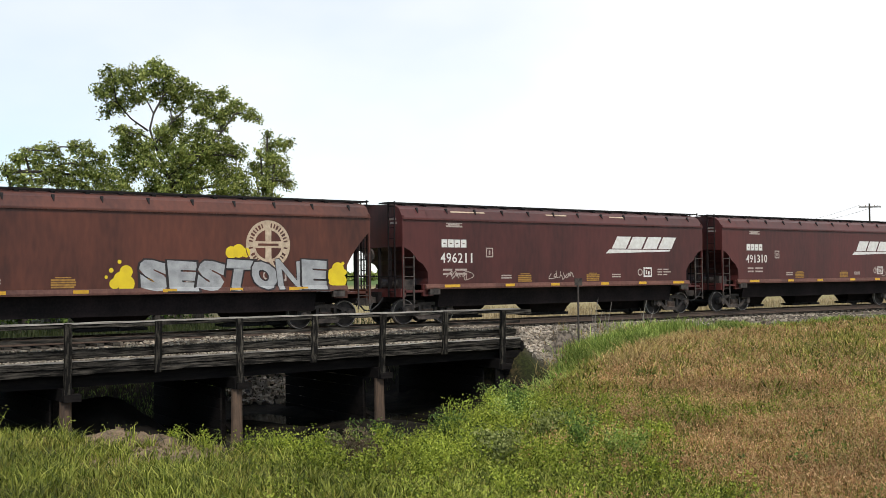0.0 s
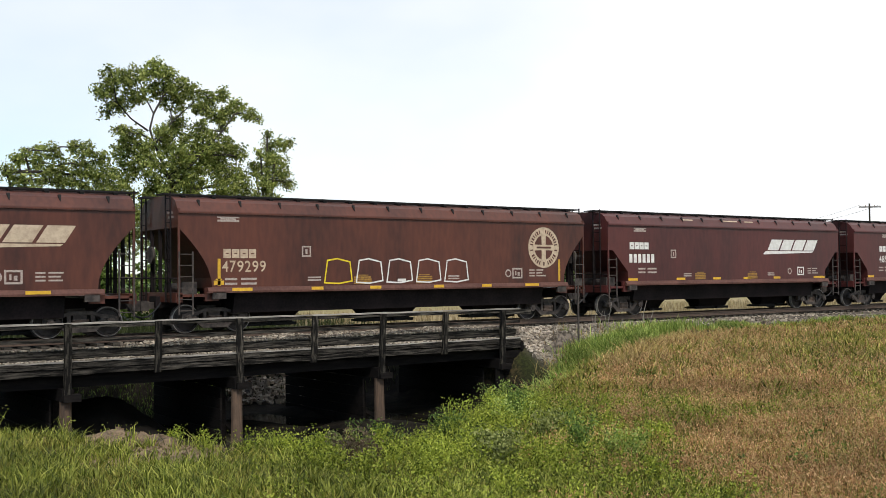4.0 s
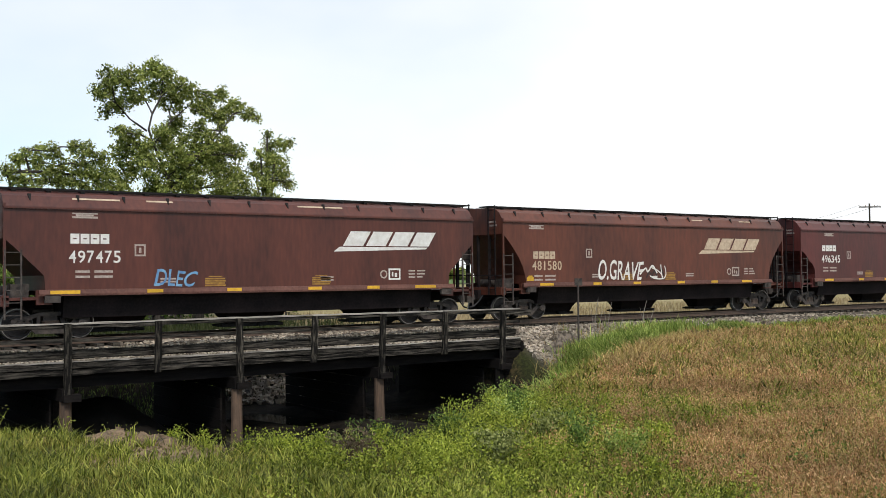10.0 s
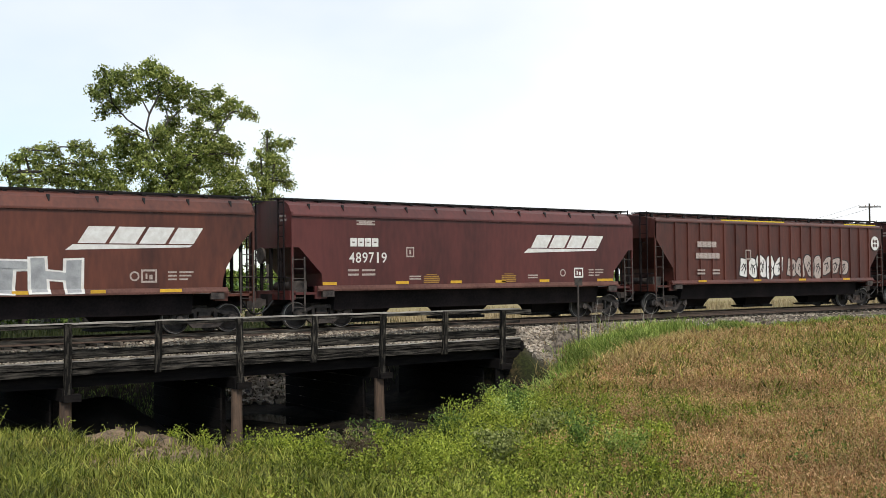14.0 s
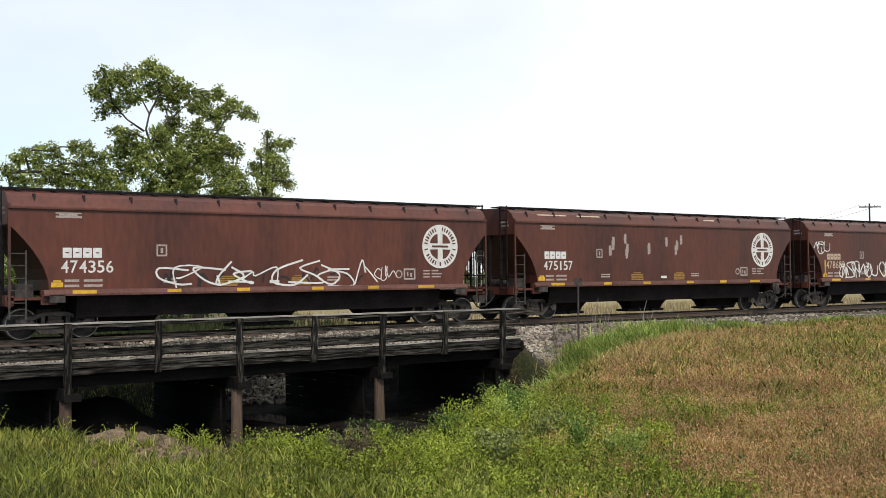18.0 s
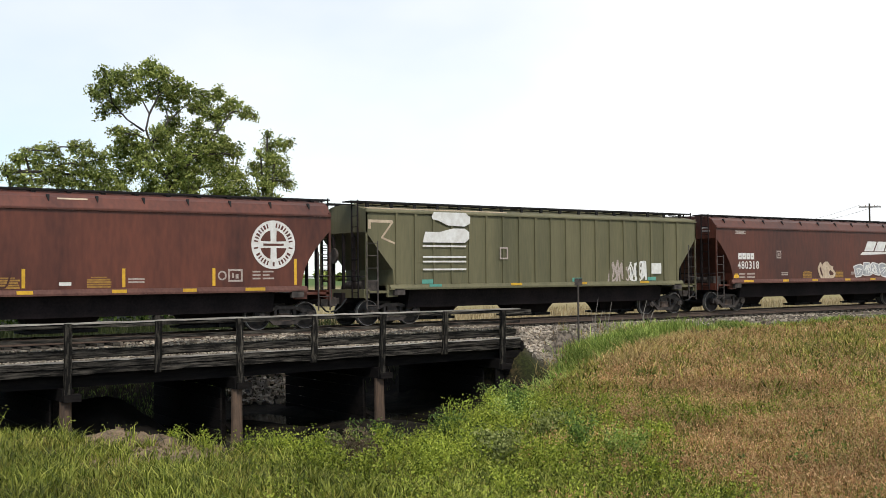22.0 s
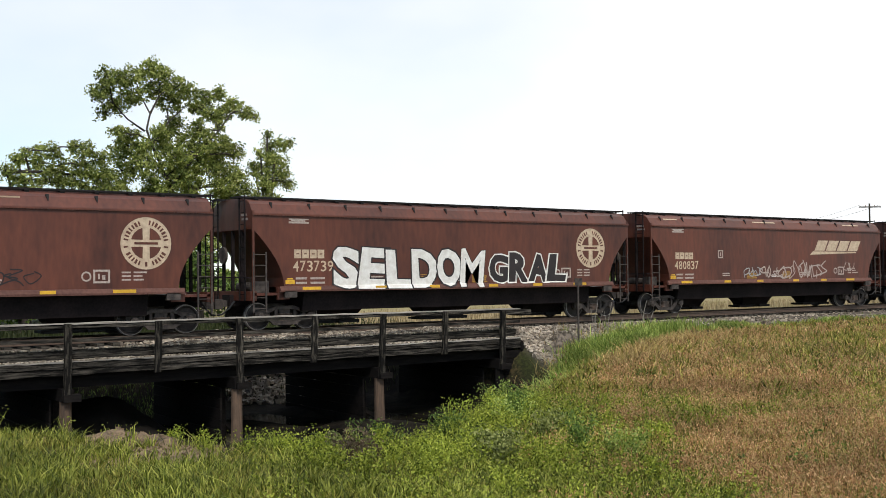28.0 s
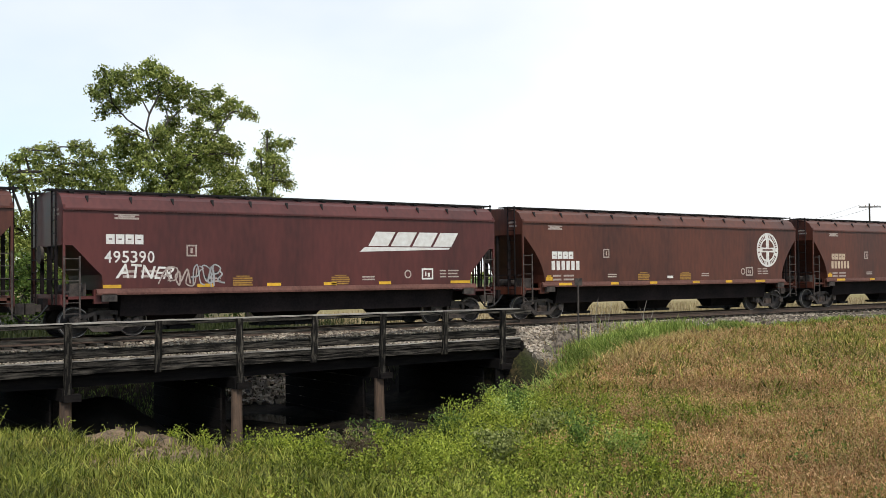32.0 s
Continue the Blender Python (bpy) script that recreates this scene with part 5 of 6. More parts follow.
# the big tree behind the train and the thicket at its foot
BIG_TREE = tree((23.6, 58.0, -0.6), [(19.8, 58.0, 12.6, 0.78), (19.5, 58.6, 11.9, 0.61), (20.4, 57.1, 12.7, 0.72), (22.3, 58.7, 13.6, 0.72), (22.9, 57.8, 13.2, 0.71), (23.4, 57.5, 12.5, 0.71), (22.7, 58.9, 12.5, 0.78), (20.8, 57.2, 11.7, 0.66), (20.3, 58.3, 11.3, 0.58), (23.4, 58.3, 11.8, 0.66), (24.1, 57.2, 12.3, 0.51), (19.8, 58.9, 11.0, 0.33),
     (25.2, 57.5, 12.1, 0.50), (26.1, 57.8, 12.4, 0.48), (27.5, 58.7, 12.1, 0.54), (27.5, 57.1, 11.4, 0.51), (28.8, 58.6, 11.4, 0.26), (26.7, 58.0, 11.5, 0.58), (25.5, 57.4, 11.2, 0.63), (25.3, 58.9, 11.7, 0.58)]
    + [(19.9, 57.3, 9.7, 0.39), (21.0, 58.1, 9.7, 0.55), (23.8, 58.5, 10.4, 0.72), (24.6, 57.1, 10.1, 0.72), (23.3, 58.8, 9.5, 0.79), (24.2, 57.7, 9.1, 0.86), (21.5, 57.6, 9.0, 0.73), (20.7, 58.8, 9.0, 0.71), (25.6, 57.2, 9.6, 0.63), (27.0, 58.4, 9.5, 0.65), (27.5, 58.2, 9.0, 0.49), (21.7, 57.2, 7.9, 0.91), (24.0, 58.9, 8.0, 0.98), (25.0, 57.4, 8.1, 0.91), (26.6, 57.9, 8.0, 0.74), (20.7, 58.7, 7.8, 0.89), (26.9, 57.1, 7.6, 0.57), (24.2, 58.7, 6.7, 0.95), (22.3, 57.9, 6.7, 0.92), (25.9, 58.0, 8.8, 0.6), (23.2, 57.0, 8.5, 0.8), (22.4, 57.0, 9.9, 0.5), (24.9, 57.0, 9.2, 0.6), (24.0, 57.0, 7.2, 0.9), (26.1, 57.0, 7.0, 0.8), (25.9, 57.2, 10.6, 0.4)]
    + [(22.5, 57.5, 5.2, 1.8), (25.5, 57.5, 4.8, 1.7), (20.0, 57.5, 4.2, 1.8), (24.0, 57, 3.0, 1.8), (20.1, 58.4, 6.3, 1.2), (26.8, 58.2, 6.2, 1.0)], 70000, 5, "tall leafy green tree behind the railway", 0.165,
    limbs=([(23.6, 58.0, 6.3), (23.0, 58.0, 7.5), (22.1, 58.0, 9.5), (21.9, 58.0, 10.1), (22.1, 58.0, 11.0), (21.6, 58.0, 11.9), (21.3, 58.0, 12.7)], [(22.1, 58.0, 11.0), (22.6, 58.0, 12.0), (22.7, 58.0, 13.1)], [(23.3, 57.6, 7.1), (24.4, 57.0, 8.7), (25.8, 57.0, 10.2), (26.7, 57.4, 11.3), (27.7, 57.8, 11.7)], [(22.3, 58.0, 9.4), (23.1, 57.8, 10.6), (24.6, 57.6, 12.1)], [(21.8, 58.0, 10.0), (20.8, 58.0, 10.6), (20.0, 58.0, 11.4)]), sway=-1.1)
tree((29.4, 58.2, -0.6), [(29.5, 58.2, 10.4, 0.23), (30.0, 58.8, 9.8, 0.47), (28.6, 57.3, 9.1, 0.36), (30.9, 58.9, 9.9, 0.44), (30.9, 58.0, 10.0, 0.20), (29.7, 57.7, 8.8, 0.66), (29.1, 59.1, 8.3, 0.60), (28.9, 57.4, 7.5, 0.72), (30.4, 58.5, 7.9, 0.67), (31.1, 58.5, 7.5, 0.37), (27.7, 57.4, 7.0, 0.51), (31.0, 59.1, 8.5, 0.37), (29.0, 57.7, 6.5, 0.72), (28.6, 58, 4.6, 1.4), (30.2, 58, 4.2, 1.3)], 14000, 9, "slender dark green tree beside the tall one", 0.16)
tree((16.2, 56.5, -0.6), [(14.8, 56.0, 8.2, 0.36), (15.8, 56.6, 8.4, 0.42), (16.0, 55.1, 8.2, 0.42), (17.5, 56.7, 8.7, 0.46), (17.9, 55.8, 8.5, 0.49), (14.3, 55.5, 7.7, 0.44), (15.5, 56.9, 7.7, 0.59), (16.1, 55.2, 7.5, 0.64), (17.7, 56.3, 7.7, 0.72), (18.8, 56.3, 8.1, 0.52), (13.7, 55.2, 7.1, 0.47), (18.7, 56.9, 7.2, 0.82), (14.6, 55.5, 6.7, 0.69), (16.0, 55.8, 6.7, 0.78), (17.4, 56.7, 6.7, 0.83),
     (16.2, 55.3, 4.5, 1.53), (14.7, 56.0, 4.2, 1.53), (18.1, 55.9, 4.5, 1.43), (15.0, 55.0, 2.6, 1.6), (17.2, 55.0, 2.4, 1.6), (12.9, 55.6, 5.3, 1.2), (12.8, 55.4, 3.4, 1.5)], 30000, 6, "rounded green tree in the thicket behind the track", 0.165)
tree((9.6, 54, -0.6), [(9.8, 54, 6.8, 1.4), (10.9, 54, 5.4, 1.5), (8.6, 54, 5.6, 1.5), (9.8, 53, 4.0, 1.8), (11.8, 53, 3.0, 1.5), (7.6, 54, 3.0, 1.6)], 13000, 7, "green tree at the edge of the thicket", 0.19)
tree((5.6, 55, -0.6), [(5.2, 55, 9.6, 1.6), (6.4, 55, 8.0, 1.6), (5.4, 54, 6.0, 1.9), (6.6, 54, 3.6, 1.9)], 6000, 8, "green tree beside the creek behind the track", 0.19)
# bushes take a darker leaf colour in place of the thicket's shade
for k, (x, y, s) in enumerate(((12.5, 47.5, 1.0), (15.5, 48.5, 1.15), (18.5, 47.8, 1.0), (21.0, 49, 1.1), (24.0, 49.5, 0.8), (9.6, 47, 1.2), (7.0, 47.5, 1.1), (26.5, 50.5, 0.6))):
    tree((x, y, -0.6), [(x, y, 1.2 * s, 1.3 * s), (x + 0.9 * s, y, 0.9 * s, 1.1 * s), (x - 0.9 * s, y + 0.3, 0.7 * s, 1.1 * s), (x + 0.2, y, 2.2 * s, 1.0 * s)], 1500, 20 + k, "dense green bush behind the track, darkened for tree shade", 0.22, "bush", foliage=M_DEEP)


def far_wood(name, y, x0, x1, n, hi, seed, label):
    rng = np.random.default_rng(seed)
    pts = []
    for _ in range(n):
        x = rng.uniform(x0, x1); h = hi * rng.uniform(0.5, 1.0); r = hi * rng.uniform(0.4, 0.7)
        yy = y + rng.uniform(-25, 25)
        k = 90
        d = rng.normal(size=(k, 3)); d /= np.linalg.norm(d, axis=1)[:, None]
        pts.append(np.array((x, yy, h * 0.5 - 0.8)) + d * np.array((r, r, h * 0.5)) * rng.uniform(0.6, 1, k)[:, None])
    ob = shards(name, np.concatenate(pts), hi * 0.35, 0.7, M_LEAF, rng)
    return tagged(ob, label, "woods", kind="stuff")


far_wood("far_wood", 620, 150, 1400, 150, 10, 31, "distant line of dark green trees on the horizon")

# utility pole with its crossarm and wires, far off
pole = tagged(new("utility_pole"), "distant wooden utility pole with a crossarm", "pole")
pole.location = (151.5, 95.0, -0.7)
pole.rotation_euler = (0, 0, radians(-35.6))
bm = bmesh.new(); tube(bm, (0, 0, 0), (0, 0, 13.1), 0.17, 0.12, n=10); part("post", bm, M_TIMBER, pole)
bm = bmesh.new(); box(bm, -1.7, 1.7, -0.30, -0.12, 12.45, 12.62); part("crossarm", bm, M_TIMBER, pole)
for x in (-1.55, -0.7, 0.7, 1.55):
    bm = bmesh.new(); tube(bm, (x, -0.22, 12.62), (x, -0.22, 12.85), 0.06, 0.05, n=8); part("insulator", bm, M_PALE, pole)
for x in (-1.55, 1.55):
    bm = bmesh.new()
    a, b = Vector((x, -0.22, 12.85)), Vector((x, 62, 12.4))
    pts = [a.lerp(b, i / 14) - Vector((0, 0, 1.1 * (1 - (2 * i / 14 - 1) ** 2))) for i in range(15)]
    for p, q in zip(pts, pts[1:]):
        tube(bm, p, q, 0.022, n=4, caps=False)
    part("wire", bm, M_BLACK, pole)

# thin trackside post with a small plate
sign = tagged(new("trackside_post"), "thin grey steel trackside post with small plate", "post")
sx, sy = 26.97, 28.6
sign.location = (sx, sy, float(ground_z(sx, sy)))
bm = bmesh.new(); box(bm, -0.03, 0.03, -0.02, 0.02, -0.2, 2.62); part("post", bm, M_TRUCK, sign)
bm = bmesh.new(); box(bm, -0.19, 0.19, -0.03, -0.02, 2.40, 2.66); part("plate", bm, M_TRUCK, sign, "small weathered metal plate")

# ---- track ----
track = empty("railway_track", "single railway track on grey stone ballast", "railway track", kind="structure")
for y in (-0.75, 0.75):
    bm = bmesh.new()
    prof = [(-0.07, -0.17), (0.07, -0.17), (0.07, -0.155), (0.012, -0.135), (0.012, -0.045), (0.036, -0.035), (0.036, -0.005), (0.03, 0.0), (-0.03, 0.0), (-0.036, -0.005), (-0.036, -0.035), (-0.012, -0.045), (-0.012, -0.135), (-0.07, -0.155)]
    loft(bm, [[(x, TRACK + y + u, v) for u, v in prof] for x in (-1200, 1200)])
    part("rail", bm, M_RAIL, track)
bm = bmesh.new()
box(bm, -0.11, 0.11, -1.3, 1.3, -0.34, -0.172)
tie = part("tie", bm, M_TIMBER, track)
tie.location = (-3, TRACK, 0)
for i in range(1, 150):
    ob = new("tie", tie.data); ob.parent = track
    ob.location = (-3 + i * 0.52, TRACK + random.uniform(-0.05, 0.05), random.uniform(-0.015, 0.01)); ob.rotation_euler = (0, 0, random.uniform(-0.02, 0.02))


def stones(name, pts, size, mat, rng, label):
    """Angular ballast stones: squashed, jittered eight-cornered lumps."""
    n = len(pts)
    c = np.array([(x, y, z) for z in (-1, 1) for x, y in ((-1, -1), (1, -1), (1, 1), (-1, 1))], float)
    v = c[None] * rng.uniform(0.55, 1.1, (n, 8, 3)) * (size * rng.uniform(0.5, 1.3, n))[:, None, None] * np.array((1, 1, 0.75))
    a = rng.uniform(0, 6.28, n); t = rng.normal(0, 0.5, n)
    ca, sa, ct, st = np.cos(a), np.sin(a), np.cos(t), np.sin(t)
    x, y, z = v[..., 0], v[..., 1], v[..., 2]
    x, z = x * ct[:, None] - z * st[:, None], x * st[:, None] + z * ct[:, None]
    v = np.stack([x * ca[:, None] - y * sa[:, None], x * sa[:, None] + y * ca[:, None], z], -1) + pts[:, None]
    f = np.array(((0, 3, 2, 1), (4, 5, 6, 7), (0, 1, 5, 4), (1, 2, 6, 5), (2, 3, 7, 6), (3, 0, 4, 7)))
    faces = (np.arange(n)[:, None, None] * 8 + f[None]).reshape(-1, 4)
    mesh = bpy.data.meshes.new(name)
    mesh.from_pydata(v.reshape(-1, 3).tolist(), [], faces.tolist())
    mesh.materials.append(mat)
    return tagged(new(name, mesh), label, "gravel", kind="stuff")


M_STONE = leaf_material("ballast_stone", (0.10, 0.08, 0.062), (0.33, 0.27, 0.205), (0.68, 0.59, 0.47))
M_DECK_STONE = leaf_material("pale_ballast_stone", (0.10, 0.08, 0.06), (0.34, 0.285, 0.215), (0.72, 0.63, 0.51))
rng = np.random.default_rng(3)
sx = np.concatenate([rng.uniform(26.2, 46, 10500), rng.uniform(46, 75, 2500)]); sy = rng.uniform(28.2, 35.0, len(sx))
stones("ballast", np.stack([sx, sy, ground_z(sx, sy) + 0.01], 1), 0.05, M_STONE, rng, "loose grey ballast stones along the track")
sx = rng.uniform(25.5, 33, 8500); sy = np.maximum(rng.uniform(27.7, 31.4, len(sx)), 29.4 - 1.3 * (sx - 25.5))
stones("shoulder_rock", np.stack([sx, sy, ground_z(sx, sy) + 0.01], 1), 0.06, M_STONE, rng, "coarse broken rock on the ballast shoulder")
sx = 11 + 14.3 * rng.uniform(0, 1, 9000) ** 0.6; sy = 30.44 + 5.0 * rng.uniform(0, 1, len(sx)) ** 2.4
stones("deck_ballast", np.stack([sx, sy, -0.19 + 0.03 * np.sin(sx * 3.1) - 0.03 * np.clip(31.0 - sy, 0, 1)], 1), 0.055, M_STONE, rng, "pale ballast stones heaped on the bridge deck")
sx = rng.uniform(0, 25.2, 5200); sy = np.where(rng.uniform(0, 1, 5200) < 0.5, rng.uniform(29.88, 30.08, 5200), rng.uniform(30.16, 30.42, 5200))
stones("ledge_gravel", np.stack([sx, sy, np.where(sy < 30.1, -0.495, -0.205)], 1), 0.03, M_DECK_STONE, rng, "pale gravel spilled on the bridge ledges")
sx = np.concatenate([rng.uniform(17.2, 20.8, 900)]); sy = rng.uniform(36.8, 40.5, 900)
stones("riprap", np.stack([sx, sy, ground_z(sx, sy) + 0.02], 1), 0.13, M_STONE, rng, "broken rock on the far creek bank")

# ---- timber trestle ----
bridge = empty("timber_trestle_bridge", "weathered dark timber trestle bridge with plank railing", "bridge")
BENTS = [9.02 + (i - 3) * 5.12 for i in range(7)]
POSTS = [9.02 + (i - 6) * 2.56 for i in range(13)]
# creosote timber under and behind the deck, the shade there painted into its colour
M_SHADED_TIMBER = material("shaded_creosote_timber", (0.017, 0.014, 0.012), (0.006, 0.005, 0.005), 3.0, 0.9, 0.5, stretch=(0.5, 4, 4), per_object=0.25, specular=0.1)
# weathered grey, paled so that lit upper edges are in the boards' colour
M_GREY_TIMBER = material("grey_weathered_toplit_timber", (0.50, 0.455, 0.385), (0.12, 0.10, 0.085), 2.5, 0.9, 0.7, stretch=(0.6, 6, 6), per_object=0.2, spread=0.8)
M_WORN = material("worn_post_timber", (0.15, 0.13, 0.10), (0.007, 0.006, 0.005), 3.0, 0.9, 0.9, stretch=(5, 5, 0.8), bias=0.10, spread=0.35, per_object=0.3, specular=0.15)
M_BROWN_PILE = material("brown_timber_pile", (0.15, 0.095, 0.06), (0.06, 0.04, 0.028), 3.0, 0.9, 0.6, stretch=(5, 5, 0.6), per_object=0.2)


def rough_plank(bm, x0, x1, y0, y1, z0, z1, rnd, step=0.5, wob=0.012):
    """A worn sawn timber: its edges waver along the length."""
    n = max(2, int(abs(x1 - x0) / step))
    rings = []
    for i in range(n + 1):
        x = x0 + (x1 - x0) * i / n
        j = lambda: rnd.uniform(-wob, wob)
        rings.append([(x, y0 + j(), z0 + j()), (x, y1 + j(), z0 + j()), (x, y1 + j(), z1 + j()), (x, y0 + j(), z1 + j())])
    loft(bm, rings)


rnd = random.Random(11)
for i, x in enumerate(POSTS):
    bm = bmesh.new()
    low = -1.45 if i % 2 == 0 else -0.95
    lean = rnd.uniform(-0.05, 0.05)
    rings = [[(x - 0.09 + lean * t + rnd.uniform(-.01, .01), 29.72, z), (x + 0.09 + lean * t, 29.72, z), (x + 0.09 + lean * t, 29.855, z), (x - 0.09 + lean * t + rnd.uniform(-.01, .01), 29.855, z)] for t, z in ((-1, low), (-0.3, -0.7), (0.4, 0.0), (1, 0.47 + rnd.uniform(0, 0.06)))]
    loft(bm, rings)
    part("railing_post", bm, M_WORN, bridge)
    if i % 2 == 0:
        bm = bmesh.new(); rough_plank(bm, x - 0.12, x + 0.34, 29.70, 29.98, -1.62, -1.42, rnd); part("corbel", bm, M_SHADED_TIMBER, bridge)
edges = [-9.0] + [x for x in POSTS[1::2]] + [25.3]
for a, b in zip(edges, edges[1:]):
    sag = rnd.uniform(-0.015, 0.015)
    a, b = a + 0.01, b - 0.01
    bm = bmesh.new(); rough_plank(bm, a, b, 29.90, 29.975, 0.40 + sag, 0.50 + sag, rnd); part("top_rail", bm, M_TIMBER, bridge)
    bm = bmesh.new(); rough_plank(bm, a, b, 29.87, 30.13, 0.505 + sag, 0.545 + sag, rnd, 0.4, 0.008); part("rail_cap", bm, M_GREY_TIMBER, bridge, "grey weathered cap board, paled for light on its top")
    bm = bmesh.new(); rough_plank(bm, a, b, 29.90, 29.975, 0.02 + sag, 0.11 + sag, rnd); part("middle_rail", bm, M_TIMBER, bridge)
    bm = bmesh.new(); rough_plank(bm, a, b, 30.14, 30.42, -0.45, -0.22, rnd, 0.4, 0.02); part("ballast_curb", bm, M_TIMBER, bridge)
    bm = bmesh.new(); rough_plank(bm, a, b, 30.15, 30.45, -0.62, -0.47, rnd, 0.4, 0.015); part("spacer_plank", bm, M_SHADED_TIMBER, bridge)
    bm = bmesh.new(); rough_plank(bm, a, b, 29.86, 29.97, -0.71, -0.555, rnd, 0.4, 0.015); part("walkway_timber", bm, M_TIMBER, bridge)
    bm = bmesh.new(); rough_plank(bm, a, b, 29.88, 29.98, -0.89, -0.735, rnd, 0.4, 0.02); part("walkway_timber", bm, M_TIMBER, bridge)
    bm = bmesh.new(); rough_plank(bm, a, b, 29.84, 30.14, -0.545, -0.505, rnd, 0.3, 0.012); part("ledge_board", bm, M_GREY_TIMBER, bridge, "grey gravel-strewn ledge board, paled for light on its top")
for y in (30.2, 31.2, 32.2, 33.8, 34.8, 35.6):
    bm = bmesh.new(); rough_plank(bm, -9, 25.3, y, y + 0.3, -1.26, -0.925, rnd, 2.5); part("stringer", bm, M_SHADED_TIMBER, bridge)
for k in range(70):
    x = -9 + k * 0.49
    bm = bmesh.new(); box(bm, x, x + 0.47, 30.14, 36.0, -0.92, -0.63); part("deck_plank", bm, M_SHADED_TIMBER, bridge)
bm = bmesh.new(); rough_plank(bm, -9, 25.3, 30.46, 35.8, -0.62, -0.25, rnd, 0.5, 0.03); part("ballast_bed", bm, M_BALLAST, bridge, "grey ballast bed on the deck")
bm = bmesh.new(); rough_plank(bm, -9, 25.3, 35.81, 36.05, -0.75, -0.2, rnd, 1.0); part("ballast_curb", bm, M_SHADED_TIMBER, bridge)
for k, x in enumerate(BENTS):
    bm = bmesh.new(); rough_plank(bm, x - 0.16, x + 0.16, 29.82, 36.15, -1.60, -1.265, rnd); part("bent_cap", bm, M_SHADED_TIMBER, bridge)
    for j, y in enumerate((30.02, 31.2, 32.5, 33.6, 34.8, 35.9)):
        # only the front row keeps its brown; the rest are coloured for shade
        bm = bmesh.new(); tube(bm, (x + rnd.uniform(-.03, .03), y, -4.2), (x, y, -1.60), 0.19, 0.16, n=12); part("round_support", bm, M_BROWN_PILE if j == 0 and k < 6 else M_SHADED_TIMBER, bridge)
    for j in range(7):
        bm = bmesh.new(); box(bm, x - 0.27, x - 0.215, 30.6, 36.1, -1.93 - j * 0.33, -1.62 - j * 0.33); part("sheathing_plank", bm, M_SHADED_TIMBER, bridge)
    bm = bmesh.new(); beam(bm, (x + 0.24, 30.1, -3.1), (x + 0.24, 35.8, -1.9), 0.07, 0.22, (1, 0, 0)); part("sway_brace", bm, M_SHADED_TIMBER, bridge)
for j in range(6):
    bm = bmesh.new(); rough_plank(bm, 25.31, 25.42, 29.85, 36.2, -0.95 - j * 0.33, -0.64 - j * 0.33, rnd); part("bulkhead_plank", bm, M_SHADED_TIMBER, bridge)
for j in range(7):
    bm = bmesh.new(); rough_plank(bm, 24.4 + rnd.uniform(-0.15, 0.2), 25.8, 29.95 + rnd.uniform(-0.05, 0.05), 30.1, -1.24 - j * 0.29, -0.99 - j * 0.29, rnd, 0.3, 0.03); part("wing_plank", bm, M_SHADED_TIMBER, bridge)
bm = bmesh.new(); rough_plank(bm, 24.4, 25.75, 29.8, 29.87, 0.33, 0.5, rnd); part("top_rail", bm, M_TIMBER, bridge)

# creek water in the shade of the bridge
M_WATER = bpy.data.materials.new("creek_water"); M_WATER.use_nodes = True
ws = M_WATER.node_tree.nodes["Principled BSDF"]
ws.inputs["Base Color"].default_value, ws.inputs["Roughness"].default_value = (0.018, 0.016, 0.011, 1), 0.12
tagged(sheet("water", np.linspace(-14, 22, 30), np.linspace(9, 37.5, 30), lambda x, y: -3.22 + 0.004 * np.sin(x * 3 + y * 2), M_WATER), "still dark creek water under the bridge", "water", kind="structure")

# dirt mound at the brink of the bank
M_DIRT = material("pale_dry_dirt", (0.28, 0.19, 0.11), (0.06, 0.043, 0.026), 5.0, 0.95, 1.0, fine=40)


def mound(x, y):
    base = ground_z(x, y)
    u, v = (x - 4.2) / 0.75, (y - 11.5) / 0.7
    d = u * u + v * v
    return base - 0.04 + 0.12 * np.clip(1 - d, 0, 1) ** 0.8 * (1 + 0.3 * np.sin(x * 9) * np.sin(y * 8)) + 0.02 * patchy(x, y, 0.28, 41) + 0.012 * patchy(x, y, 0.09, 42)


tagged(sheet("dirt_mound", np.linspace(3.4, 5.0, 90), np.linspace(10.7, 12.3, 90), mound, M_DIRT), "low mound of pale dry dirt on the bank", "dirt")


rng = np.random.default_rng(51)
sx = rng.normal(4.4, 0.5, 260); sy = rng.normal(10.9, 0.75, 260)
stones("dirt_clods", np.stack([sx, sy, np.maximum(mound(sx, sy), ground_z(sx, sy)) + 0.005], 1), 0.022, M_DIRT, rng, "clods of dry dirt strewn about the mound")
# the shade below the deck is put into this mud's colour
M_MUD = material("shaded_mud", (0.018, 0.014, 0.010), (0.007, 0.006, 0.005), 2.0, 0.85, 0.6, fine=12, specular=0.2)


def mud_hump(x, y):
    d = ((x - 11.1) / np.where(x > 11.1, 1.7, 2.6)) ** 2 + ((y - 33.2) / 2.4) ** 2
    return -3.5 + 1.55 * np.exp(-d) + 0.14 * patchy(x, y, 1.6, 61) + 0.04 * patchy(x, y, 0.4, 62)


tagged(sheet("mud_bank", np.linspace(4.5, 15.5, 60), np.linspace(30.2, 36.6, 40), mud_hump, M_MUD), "mud bank under the bridge, coloured near-black for the shade", "mud bank")

